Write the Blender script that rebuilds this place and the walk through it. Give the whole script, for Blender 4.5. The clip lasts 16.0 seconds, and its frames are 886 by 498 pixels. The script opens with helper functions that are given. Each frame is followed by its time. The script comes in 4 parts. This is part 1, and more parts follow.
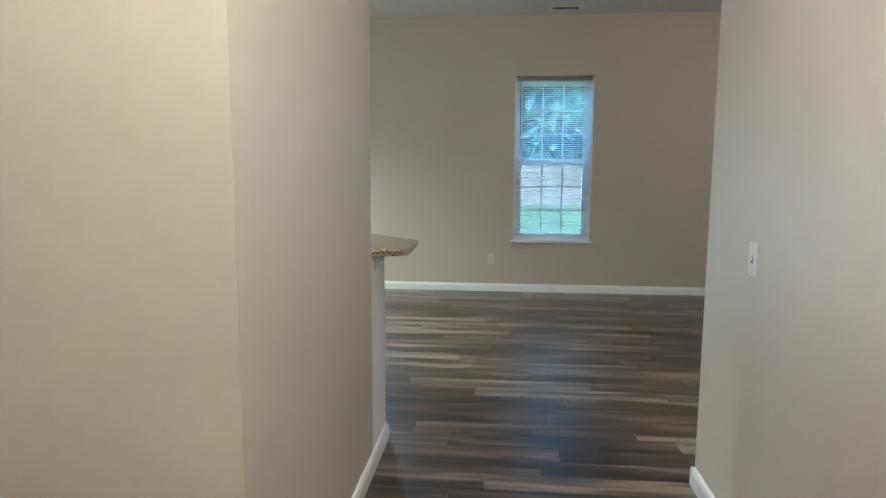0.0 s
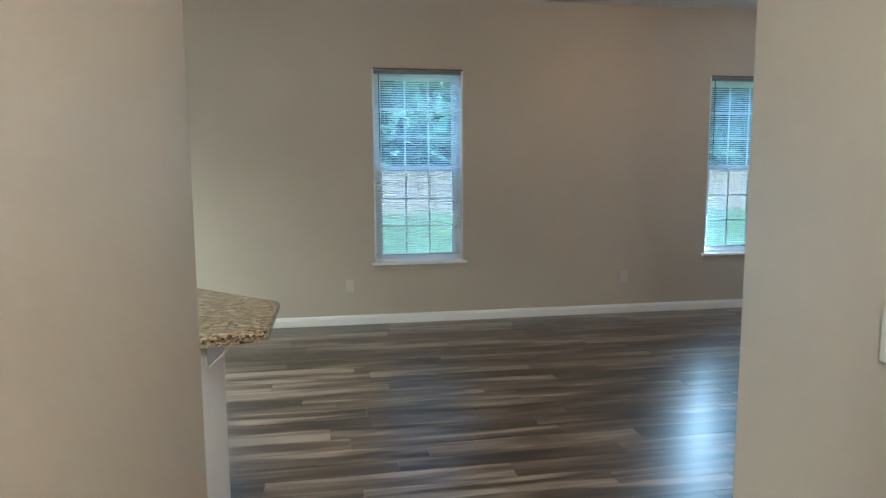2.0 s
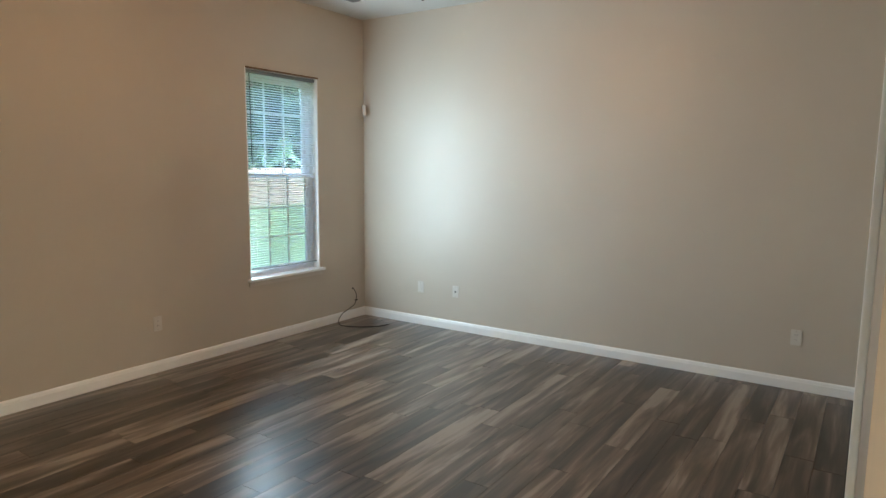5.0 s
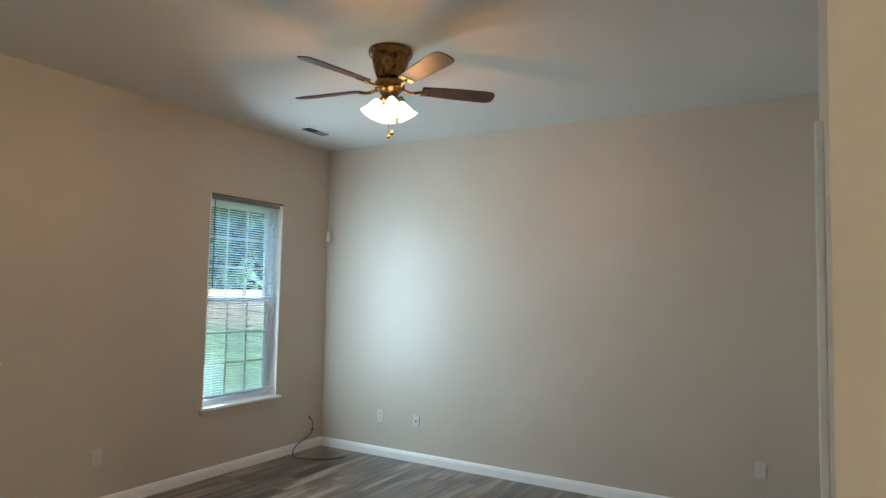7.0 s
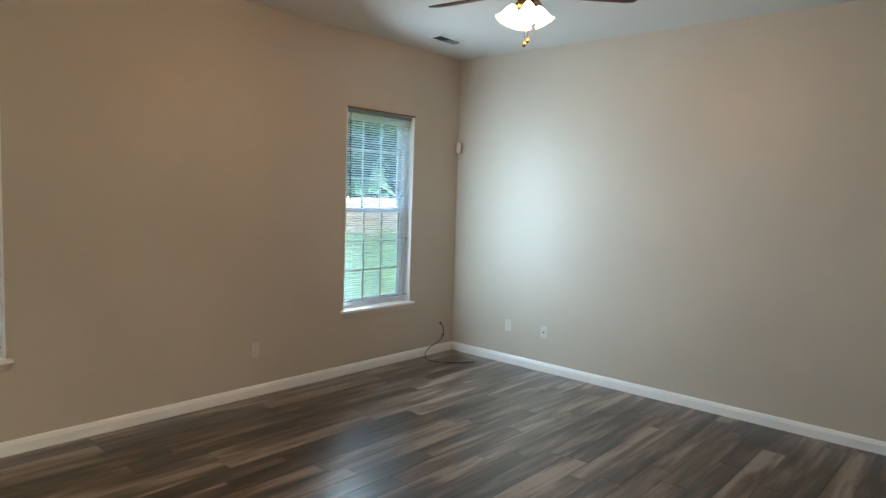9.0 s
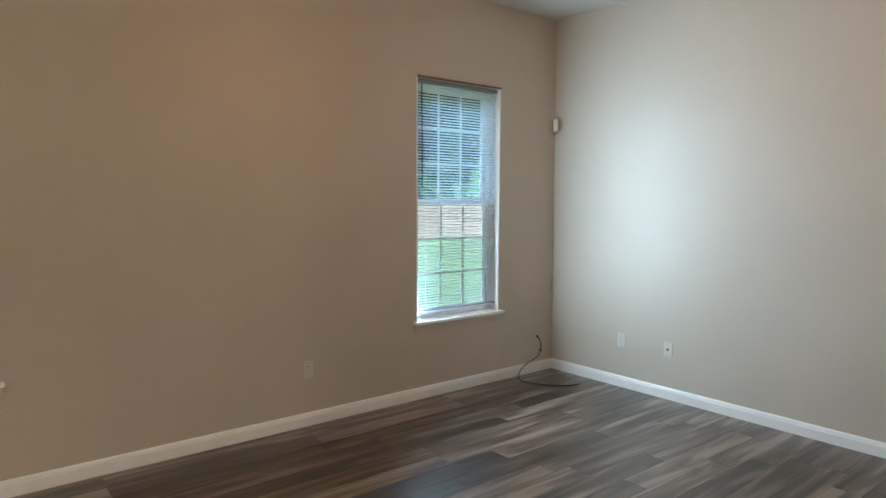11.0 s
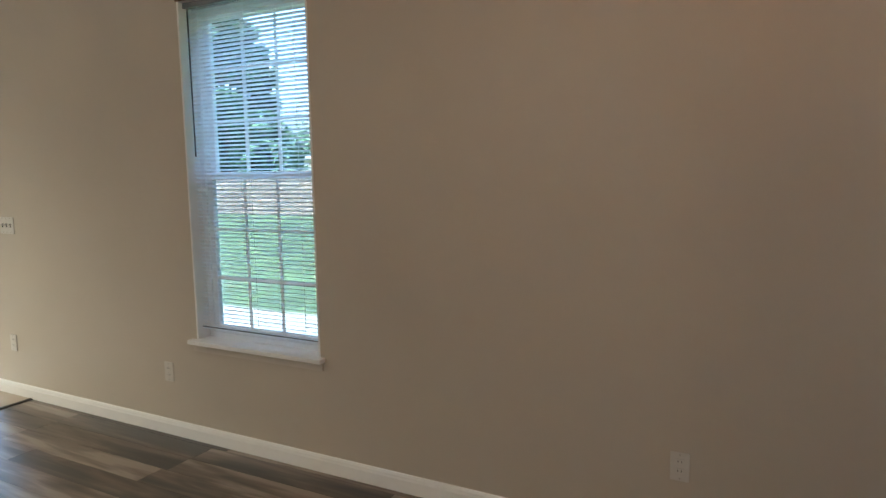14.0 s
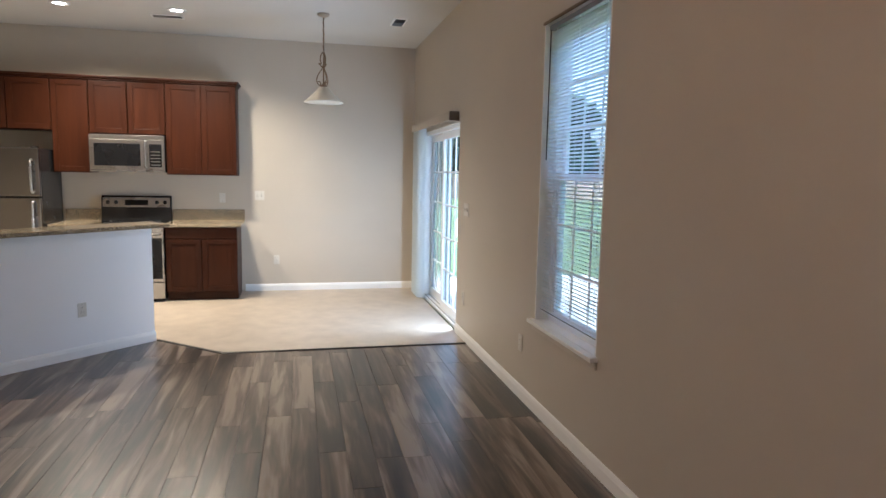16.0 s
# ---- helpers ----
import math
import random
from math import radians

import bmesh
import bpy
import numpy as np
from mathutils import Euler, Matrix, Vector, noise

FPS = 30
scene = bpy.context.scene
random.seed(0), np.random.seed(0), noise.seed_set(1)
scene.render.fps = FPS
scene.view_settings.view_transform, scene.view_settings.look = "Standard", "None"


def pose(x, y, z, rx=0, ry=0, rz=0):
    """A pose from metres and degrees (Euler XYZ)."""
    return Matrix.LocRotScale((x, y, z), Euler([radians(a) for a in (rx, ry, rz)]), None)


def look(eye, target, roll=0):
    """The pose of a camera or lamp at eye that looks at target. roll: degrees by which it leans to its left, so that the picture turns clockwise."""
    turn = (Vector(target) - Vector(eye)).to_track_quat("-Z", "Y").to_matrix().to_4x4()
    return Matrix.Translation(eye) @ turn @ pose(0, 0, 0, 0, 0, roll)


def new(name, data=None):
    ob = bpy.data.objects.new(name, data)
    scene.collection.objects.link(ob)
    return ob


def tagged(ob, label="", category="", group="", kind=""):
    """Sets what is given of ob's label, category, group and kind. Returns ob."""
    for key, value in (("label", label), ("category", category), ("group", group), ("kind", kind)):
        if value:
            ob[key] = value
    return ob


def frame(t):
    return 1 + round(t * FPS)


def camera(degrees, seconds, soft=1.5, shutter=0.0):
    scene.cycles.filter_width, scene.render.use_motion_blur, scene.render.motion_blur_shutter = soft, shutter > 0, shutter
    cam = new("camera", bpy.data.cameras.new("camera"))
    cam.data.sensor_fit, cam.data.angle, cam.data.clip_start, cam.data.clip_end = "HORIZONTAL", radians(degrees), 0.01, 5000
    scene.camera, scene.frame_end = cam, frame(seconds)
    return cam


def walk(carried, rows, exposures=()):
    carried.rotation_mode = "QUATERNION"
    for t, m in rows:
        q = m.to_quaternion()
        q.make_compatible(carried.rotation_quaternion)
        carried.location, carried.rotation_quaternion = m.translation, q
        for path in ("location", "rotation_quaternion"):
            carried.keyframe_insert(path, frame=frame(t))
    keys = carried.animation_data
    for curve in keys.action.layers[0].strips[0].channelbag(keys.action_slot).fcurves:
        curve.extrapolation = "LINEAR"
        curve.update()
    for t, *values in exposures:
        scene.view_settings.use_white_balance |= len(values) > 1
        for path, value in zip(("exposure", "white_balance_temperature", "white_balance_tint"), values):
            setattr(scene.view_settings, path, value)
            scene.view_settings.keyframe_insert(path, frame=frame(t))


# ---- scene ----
cam = camera(69.6, 16.0)
PATH = [
    (0, (0.226, -0.086, 1.449), (0.051, 1.89, 1.198), 0.3),
    (0.5, (0.103, 0.121, 1.47), (0.222, 2.103, 1.226), -1.8),
    (1, (0.095, 0.441, 1.477), (0.245, 2.428, 1.309), 0.9),
    (1.5, (0.051, 0.77, 1.465), (0.251, 2.748, 1.249), 1.4),
    (2, (-0.027, 1.148, 1.478), (0.314, 3.105, 1.246), -0.3),
    (2.5, (0.0, 1.515, 1.458), (0.456, 3.451, 1.25), 0.1),
    (3, (0.026, 1.896, 1.465), (0.673, 3.775, 1.241), 0.2),
    (3.5, (0.038, 2.236, 1.526), (1.081, 3.913, 1.209), -0.3),
    (4, (0.133, 2.491, 1.582), (1.347, 4.052, 1.282), 0.7),
    (4.5, (0.152, 2.660, 1.668), (1.609, 3.990, 1.342), 0.0),
    (5, (0.183, 2.811, 1.633), (1.831, 3.916, 1.380), 0.5),
    (7.5, (0.172, 2.803, 1.682), (1.884, 3.827, 1.832), 1.1),
    (8, (0.173, 2.805, 1.680), (1.880, 3.841, 1.795), 1.2),
    (8.5, (0.170, 2.828, 1.668), (1.877, 3.868, 1.595), 1.1),
    (9, (0.159, 2.851, 1.712), (1.650, 4.174, 1.545), 1.9),
    (11.5, (1.442, 3.726, 1.502), (2.533, 5.391, 1.312), -0.4),
    (12, (1.853, 3.961, 1.453), (2.482, 5.842, 1.200), -0.3),
    (12.5, (2.175, 4.203, 1.395), (2.455, 6.178, 1.251), -1.2),
    (13, (2.563, 4.338, 1.398), (2.316, 6.313, 1.197), 0.1),
    (13.5, (2.876, 4.606, 1.452), (2.365, 6.531, 1.264), -0.3),
    (14, (3.300, 4.899, 1.546), (2.383, 6.660, 1.307), -0.9),
    (14.5, (3.716, 5.116, 1.508), (2.481, 6.677, 1.311), 0.1),
    (15, (3.952, 5.397, 1.576), (2.349, 6.567, 1.329), -1.8),
    (15.5, (4.223, 5.595, 1.549), (2.391, 6.360, 1.309), -0.3),
    (16, (4.259, 5.905, 1.552), (2.322, 6.348, 1.318), 1.1),
]
EXPOSURES = [(0, 3.55, 4380, -5), (2, 3.55, 4500, -6), (3, 3.5, 4900, -4), (4.7, 3.7, 5600, 0), (7.5, 3.5, 5250, -3), (9, 3.6, 5350, -2), (11.5, 3.62, 5350, 0), (12.3, 3.55, 5150, -1), (13, 3.3, 5100, 0), (14, 3.35, 5150, 1), (14.5, 3.15, 5050, -1), (15, 3.15, 5300, 8), (15.5, 3.2, 5250, 11)]
walk(cam, [(t, look(eye, target, roll)) for t, eye, target, roll in PATH], EXPOSURES)
SKY, SUN, FAN_W, CAN_W, HALL_W, DAY_B, DAY_D, TILT_SLAT = 0.15, 0.4, 2.3, 72.0, 15.5, 4.0, 3.6, -18.5

# ---- world, sun, lamps ----
world = bpy.data.worlds.new("sky")
scene.world = world
world.use_nodes = True
_wn = world.node_tree.nodes
_sky = _wn.new("ShaderNodeTexSky")
_sky.sky_type, _sky.sun_disc = "NISHITA", False
_sky.sun_elevation, _sky.sun_rotation = radians(68), radians(195)
_sky.dust_density, _sky.air_density = 8.0, 0.7
world.node_tree.links.new(_sky.outputs[0], _wn["Background"].inputs[0])
_wn["Background"].inputs[1].default_value = SKY


def sun_light():
    d = bpy.data.lights.new("sun", "SUN")
    d.energy, d.angle, d.color = SUN, radians(14), (1.0, 0.96, 0.90)
    o = new("sun", d)
    o.matrix_world = look((-2.9, -10.8, 27.7), (0, 0, 0))
    return o


def lamp(name, where, power, colour, radius):
    d = bpy.data.lights.new(name, "POINT")
    d.energy, d.color, d.shadow_soft_size = power, colour, radius
    o = new(name, d)
    o.location = where
    return o


sun_light()


def opening_light(name, where, target, width, height, power, spread=180):
    """Added strip lamp in a reveal, standing in for sky light through the opening."""
    d = bpy.data.lights.new(name, "AREA")
    d.shape, d.size, d.size_y, d.energy, d.color = "RECTANGLE", width, height, power, (0.84, 0.94, 1.0)
    d.spread = radians(spread)
    new(name, d).matrix_world = look(where, target)


# Strip lamps added to brighten the east wall and the dining side.
opening_light("corner_window_fill_strip", (3.965, 7.424, 1.55), (5.15, 4.5, 1.4), 0.018, 1.75, DAY_B * 0.94, 150)
opening_light("sliding_door_fill_strip", (-1.815, 7.43, 1.02), (-3.1, 5.2, 1.0), 0.04, 1.9, DAY_D, 160)

# ---- materials ----


def mat(name, base, rough=0.5, metal=0.0, vary=0.06, scale=6.0, fine=120.0, bump=0.05, spec=0.5, second=None):
    """A surface with colour variation at two scales, and fine relief."""
    m = bpy.data.materials.new(name)
    m.use_nodes = True
    nt = m.node_tree
    n, link = nt.nodes, nt.links.new
    b = n["Principled BSDF"]
    b.inputs["Metallic"].default_value = metal
    b.inputs["Specular IOR Level"].default_value = spec
    geo = n.new("ShaderNodeNewGeometry")
    big = n.new("ShaderNodeTexNoise")
    big.inputs["Scale"].default_value, big.inputs["Detail"].default_value = scale, 4
    small = n.new("ShaderNodeTexNoise")
    small.inputs["Scale"].default_value, small.inputs["Detail"].default_value = fine, 2
    for t in (big, small):
        link(geo.outputs["Position"], t.inputs["Vector"])
    ramp = n.new("ShaderNodeValToRGB")
    dark = [c * (1 - vary) for c in base]
    light = list(second) if second else [min(1, c * (1 + vary)) for c in base]
    ramp.color_ramp.elements[0].position, ramp.color_ramp.elements[1].position = 0.3, 0.7
    ramp.color_ramp.elements[0].color, ramp.color_ramp.elements[1].color = (*dark, 1), (*light, 1)
    link(big.outputs["Fac"], ramp.inputs[0])
    link(ramp.outputs[0], b.inputs["Base Color"])
    rr = n.new("ShaderNodeMapRange")
    rr.inputs["To Min"].default_value, rr.inputs["To Max"].default_value = max(0, rough - 0.06), min(1, rough + 0.06)
    link(big.outputs["Fac"], rr.inputs["Value"])
    link(rr.outputs[0], b.inputs["Roughness"])
    if bump:
        bp = n.new("ShaderNodeBump")
        bp.inputs["Strength"].default_value, bp.inputs["Distance"].default_value = bump, 0.002
        link(small.outputs["Fac"], bp.inputs["Height"])
        link(bp.outputs[0], b.inputs["Normal"])
    return m


def wood_mat(name, tones, rough, along=(0.6, 9.0, 9.0), grain=(2.5, 60.0, 60.0), contrast=0.5, whole=0.35, bump=0.12, spec=0.5, coat=0.0, fine=0.35, swirl=1.2):
    """Streaked wood. Each piece takes its own tone and its own stretch of grain."""
    m = bpy.data.materials.new(name)
    m.use_nodes = True
    nt = m.node_tree
    n, link = nt.nodes, nt.links.new
    b = n["Principled BSDF"]
    b.inputs["Specular IOR Level"].default_value = spec
    geo = n.new("ShaderNodeNewGeometry")
    info = n.new("ShaderNodeObjectInfo")
    b.inputs["Coat Weight"].default_value, b.inputs["Coat Roughness"].default_value = coat, 0.31
    jump = n.new("ShaderNodeMath")
    jump.operation = "MULTIPLY"
    jump.inputs[1].default_value = 37.0
    link(info.outputs["Random"], jump.inputs[0])
    comb = n.new("ShaderNodeCombineXYZ")
    for i in range(3):
        link(jump.outputs[0], comb.inputs[i])
    add = n.new("ShaderNodeVectorMath")
    link(geo.outputs["Position"], add.inputs[0])
    link(comb.outputs[0], add.inputs[1])
    tex = []
    for s, det, dist in ((along, 3, swirl), (grain, 4, 0.4)):
        mp = n.new("ShaderNodeMapping")
        mp.inputs["Scale"].default_value = s
        link(add.outputs[0], mp.inputs["Vector"])
        t = n.new("ShaderNodeTexNoise")
        t.inputs["Scale"].default_value, t.inputs["Detail"].default_value, t.inputs["Distortion"].default_value = 1.0, det, dist
        link(mp.outputs[0], t.inputs["Vector"])
        tex.append(t)
    mix = n.new("ShaderNodeMath")
    mix.operation = "MULTIPLY_ADD"
    mix.inputs[1].default_value = fine
    link(tex[1].outputs["Fac"], mix.inputs[0])
    shift = n.new("ShaderNodeMath")
    shift.operation = "MULTIPLY_ADD"
    shift.inputs[1].default_value, shift.inputs[2].default_value = whole, -whole / 2 - fine / 2
    link(info.outputs["Random"], shift.inputs[0])
    add2 = n.new("ShaderNodeMath")
    link(tex[0].outputs["Fac"], add2.inputs[0])
    link(shift.outputs[0], add2.inputs[1])
    link(add2.outputs[0], mix.inputs[2])
    ramp = n.new("ShaderNodeValToRGB")
    e = ramp.color_ramp.elements
    lo, hi = 0.5 - contrast / 2, 0.5 + contrast / 2
    e[0].position, e[1].position = lo, hi
    e[0].color, e[1].color = (*tones[0], 1), (*tones[-1], 1)
    for i, c in enumerate(tones[1:-1]):
        k = e.new(lo + (hi - lo) * (i + 1) / (len(tones) - 1))
        k.color = (*c, 1)
    link(mix.outputs[0], ramp.inputs[0])
    link(ramp.outputs[0], b.inputs["Base Color"])
    rr = n.new("ShaderNodeMapRange")
    rr.inputs["To Min"].default_value, rr.inputs["To Max"].default_value = rough + 0.07, rough - 0.05
    link(tex[1].outputs["Fac"], rr.inputs["Value"])
    link(rr.outputs[0], b.inputs["Roughness"])
    bp = n.new("ShaderNodeBump")
    bp.inputs["Strength"].default_value, bp.inputs["Distance"].default_value = bump, 0.0015
    link(tex[1].outputs["Fac"], bp.inputs["Height"])
    link(bp.outputs[0], b.inputs["Normal"])
    return m


def granite_mat(name):
    m = bpy.data.materials.new(name)
    m.use_nodes = True
    nt = m.node_tree
    n, link = nt.nodes, nt.links.new
    b = n["Principled BSDF"]
    b.inputs["Roughness"].default_value = 0.11
    geo = n.new("ShaderNodeNewGeometry")
    mp = n.new("ShaderNodeMapping")
    mp.inputs["Rotation"].default_value = (0, 0, radians(4))
    mp.inputs["Scale"].default_value = (0.85, 2.5, 1.9)
    link(geo.outputs["Position"], mp.inputs["Vector"])
    layers = []
    for scale, lo, hi, det in ((52, 0.50, 0.56, 6), (85, 0.545, 0.59, 4), (34, 0.48, 0.60, 5)):
        t = n.new("ShaderNodeTexNoise")
        t.inputs["Scale"].default_value, t.inputs["Detail"].default_value = scale, det
        t.inputs["Distortion"].default_value = 0.6
        link(mp.outputs[0], t.inputs["Vector"])
        r = n.new("ShaderNodeMapRange")
        r.inputs["From Min"].default_value, r.inputs["From Max"].default_value = lo, hi
        link(t.outputs["Fac"], r.inputs["Value"])
        layers.append(r)
    col = None
    shades = ((0.03, 0.026, 0.022), (0.56, 0.49, 0.38))
    base = (0.38, 0.295, 0.175)
    for r, c in zip((layers[2], layers[0], layers[1]), (shades[1], (0.15, 0.115, 0.075), shades[0])):
        mx = n.new("ShaderNodeMix")
        mx.data_type = "RGBA"
        link(r.outputs[0], mx.inputs["Factor"])
        if col is None:
            mx.inputs["A"].default_value = (*base, 1)
        else:
            link(col, mx.inputs["A"])
        mx.inputs["B"].default_value = (*c, 1)
        col = mx.outputs["Result"]
    link(col, b.inputs["Base Color"])
    return m


def glass_mat(name):
    m = bpy.data.materials.new(name)
    m.use_nodes = True
    b = m.node_tree.nodes["Principled BSDF"]
    b.inputs["Base Color"].default_value = (0.86, 0.98, 0.98, 1)
    b.inputs["Roughness"].default_value = 0.0
    b.inputs["IOR"].default_value = 1.1
    b.inputs["Transmission Weight"].default_value = 1.0
    return m


def glow_mat(name, colour, strength):
    m = bpy.data.materials.new(name)
    m.use_nodes = True
    b = m.node_tree.nodes["Principled BSDF"]
    b.inputs["Base Color"].default_value = (0.9, 0.9, 0.88, 1)
    b.inputs["Roughness"].default_value = 0.35
    b.inputs["Emission Color"].default_value = (*colour, 1)
    b.inputs["Emission Strength"].default_value = strength
    return m


WALL = mat("wall_paint", (0.55, 0.495, 0.415), 0.43, vary=0.03, scale=1.3, fine=230, bump=0.10, spec=0.42)
CEIL = mat("ceiling_paint", (0.66, 0.645, 0.61), 0.85, vary=0.02, scale=1.5, fine=160, bump=0.25)
TRIM = mat("trim_paint", (0.88, 0.875, 0.86), 0.32, vary=0.02, scale=8, fine=60, bump=0.03)
APRON = mat("apron_paint", (0.60, 0.55, 0.48), 0.4, vary=0.02, scale=4, fine=120, bump=0.04)
# White valance; the warm shade on its front is put into the colour.
VALANCE = mat("shade_toned_valance", (0.50, 0.45, 0.38), 0.5, vary=0.03, scale=8, bump=0.02)
TAUPE = mat("taupe_end_cap", (0.16, 0.14, 0.125), 0.5, vary=0.04, scale=20, bump=0.0)
HALFWALL = mat("half_wall_paint", (0.88, 0.88, 0.89), 0.5, vary=0.02, scale=1.5, fine=230, bump=0.10)
# Louver sides turned from the light have their shade in this colour.
LOUVER = mat("shaded_register_louver", (0.17, 0.16, 0.145), 0.5, vary=0.05, scale=20, bump=0.0)
# Rail grey; on the blind heads it carries the shade of unlit fronts.
HEADRAIL = mat("rail_grey_and_shade", (0.20, 0.215, 0.24), 0.45, vary=0.03, scale=20, bump=0.0)
VINYL_WHITE = mat("white_vinyl", (0.88, 0.89, 0.90), 0.35, vary=0.02, scale=10, bump=0.0)


def slat_mat(name):
    """Thin white vinyl: part of the daylight passes through it."""
    m = bpy.data.materials.new(name)
    m.use_nodes = True
    n, link = m.node_tree.nodes, m.node_tree.links.new
    b = n["Principled BSDF"]
    b.inputs["Base Color"].default_value = (0.88, 0.90, 0.92, 1)
    b.inputs["Roughness"].default_value = 0.4
    tr = n.new("ShaderNodeBsdfTranslucent")
    tr.inputs["Color"].default_value = (0.92, 0.96, 0.98, 1)
    mx = n.new("ShaderNodeMixShader")
    mx.inputs[0].default_value = 0.8
    link(b.outputs[0], mx.inputs[1])
    link(tr.outputs[0], mx.inputs[2])
    link(mx.outputs[0], n["Material Output"].inputs["Surface"])
    return m


SLAT = slat_mat("blind_slat")
PLASTIC = mat("white_plastic", (0.64, 0.615, 0.565), 0.35, vary=0.02, scale=30, bump=0.0)
DARKSLOT = mat("dark_slot", (0.03, 0.03, 0.03), 0.6, bump=0.0)
PLANK = wood_mat("grey_brown_planks", ((0.013, 0.0078, 0.0050), (0.052, 0.034, 0.0225), (0.128, 0.091, 0.066), (0.275, 0.220, 0.174)), 0.33, along=(1.2, 11.0, 11.0), grain=(2.2, 45, 45), contrast=0.36, whole=0.22, spec=0.42, coat=0.55, bump=0.10, fine=0.17, swirl=0.6)
CHERRY = wood_mat("cherry_cabinet", ((0.018, 0.0046, 0.0016), (0.031, 0.0082, 0.0027), (0.046, 0.0128, 0.0043)), 0.38, spec=0.2, along=(7, 7, 0.7), grain=(55, 55, 3), contrast=0.6, whole=0.12, bump=0.04)
BLADE_WOOD = wood_mat("walnut_blade", ((0.018, 0.008, 0.005), (0.04, 0.018, 0.010), (0.06, 0.028, 0.016)), 0.48, along=(5, 5, 5), grain=(40, 40, 40), contrast=0.6, whole=0.1, bump=0.03)
GRANITE = granite_mat("speckled_granite")
VINYL_FLOOR = mat("beige_sheet_vinyl", (0.43, 0.355, 0.275), 0.34, vary=0.10, scale=5, fine=45, bump=0.12, second=(0.50, 0.425, 0.335))
DARKSTEEL = mat("dark_brushed_steel", (0.28, 0.27, 0.262), 0.22, metal=1.0, vary=0.06, scale=3, bump=0.0)
STEEL = mat("brushed_steel", (0.46, 0.45, 0.44), 0.28, metal=1.0, vary=0.04, scale=3, bump=0.0)
BLACK = mat("black_enamel", (0.012, 0.012, 0.013), 0.25, vary=0.1, scale=10, bump=0.02)
BLACKGLASS = mat("black_glass", (0.008, 0.008, 0.009), 0.08, vary=0.05, bump=0.0, spec=0.3)
BRASS = mat("antique_brass", (0.25, 0.132, 0.045), 0.26, metal=1.0, vary=0.15, scale=25, fine=140, bump=0.03)
NICKEL = mat("brushed_nickel", (0.45, 0.41, 0.36), 0.3, metal=1.0, vary=0.08, scale=30, bump=0.02)
BRONZE = mat("aged_bronze", (0.20, 0.13, 0.075), 0.4, metal=0.9, vary=0.2, scale=40, bump=0.05)
CABLE = mat("black_cable", (0.015, 0.014, 0.013), 0.5, bump=0.0)
STRIP = mat("dark_transition", (0.022, 0.018, 0.015), 0.4, bump=0.05)
GLASS = glass_mat("window_glass")
TINTED = glass_mat("tinted_door_glass")
TINTED.node_tree.nodes["Principled BSDF"].inputs["Base Color"].default_value = (0.74, 0.87, 0.88, 1)
FROST = mat("frosted_glass", (0.66, 0.62, 0.53), 0.3, vary=0.06, scale=9, fine=30, bump=0.05)
FAN_GLOW = glow_mat("lit_tulip_glass", (1.0, 0.74, 0.45), 0.55)
CAN_GLOW = glow_mat("lit_downlight", (1.0, 0.9, 0.74), 2.5)
HALL_GLOW = glow_mat("lit_dome", (1.0, 0.80, 0.58), 0.8)
GRASS = mat("lawn", (0.045, 0.085, 0.024), 0.9, vary=0.3, scale=0.9, fine=30, bump=0.6, second=(0.075, 0.125, 0.036))
CONCRETE = mat("concrete", (0.36, 0.345, 0.32), 0.85, vary=0.12, scale=2.5, fine=90, bump=0.3)
FENCE = wood_mat("weathered_fence", ((0.24, 0.16, 0.125), (0.33, 0.24, 0.195), (0.41, 0.315, 0.26)), 0.8, along=(9, 9, 0.8), grain=(60, 60, 4), contrast=0.5, whole=0.3, bump=0.3)
LEAF = mat("leaves", (0.03, 0.07, 0.032), 0.6, vary=0.35, scale=1.2, fine=15, bump=0.0, second=(0.05, 0.10, 0.045))
PINE = mat("pine_needles", (0.03, 0.07, 0.033), 0.7, vary=0.3, scale=1.5, bump=0.0, second=(0.05, 0.10, 0.045))
BARK = mat("bark", (0.10, 0.075, 0.055), 0.9, vary=0.35, scale=7, fine=40, bump=0.8)
SIDING = mat("pale_siding", (0.55, 0.50, 0.42), 0.7, vary=0.06, scale=2, fine=30, bump=0.1)
ROOFING = mat("grey_shingle", (0.12, 0.11, 0.105), 0.9, vary=0.25, scale=5, fine=25, bump=0.4)


def screen_mat(name):
    """Fine insect mesh: most light passes between the threads."""
    m = bpy.data.materials.new(name)
    m.use_nodes = True
    n, link = m.node_tree.nodes, m.node_tree.links.new
    b = n["Principled BSDF"]
    b.inputs["Base Color"].default_value = (0.72, 0.74, 0.80, 1)
    b.inputs["Roughness"].default_value = 0.6
    clear = n.new("ShaderNodeBsdfTransparent")
    mx = n.new("ShaderNodeMixShader")
    mx.inputs[0].default_value = 0.42
    link(clear.outputs[0], mx.inputs[1])
    link(b.outputs[0], mx.inputs[2])
    link(mx.outputs[0], n["Material Output"].inputs["Surface"])
    return m


SCREEN = screen_mat("insect_screen")

# ---- mesh helpers ----
ROOT = {}


def box(bm, lo, hi, bevel=0.0):
    """A box between two corners, its edges rounded."""
    r = bmesh.ops.create_cube(bm, size=1.0)
    vs = r["verts"]
    for v in vs:
        v.co = Vector([lo[i] + (v.co[i] + 0.5) * (hi[i] - lo[i]) for i in range(3)])
    if bevel:
        es = list({e for v in vs for e in v.link_edges})
        bmesh.ops.bevel(bm, geom=es, offset=bevel, segments=2, affect="EDGES", profile=0.6)
    return bm


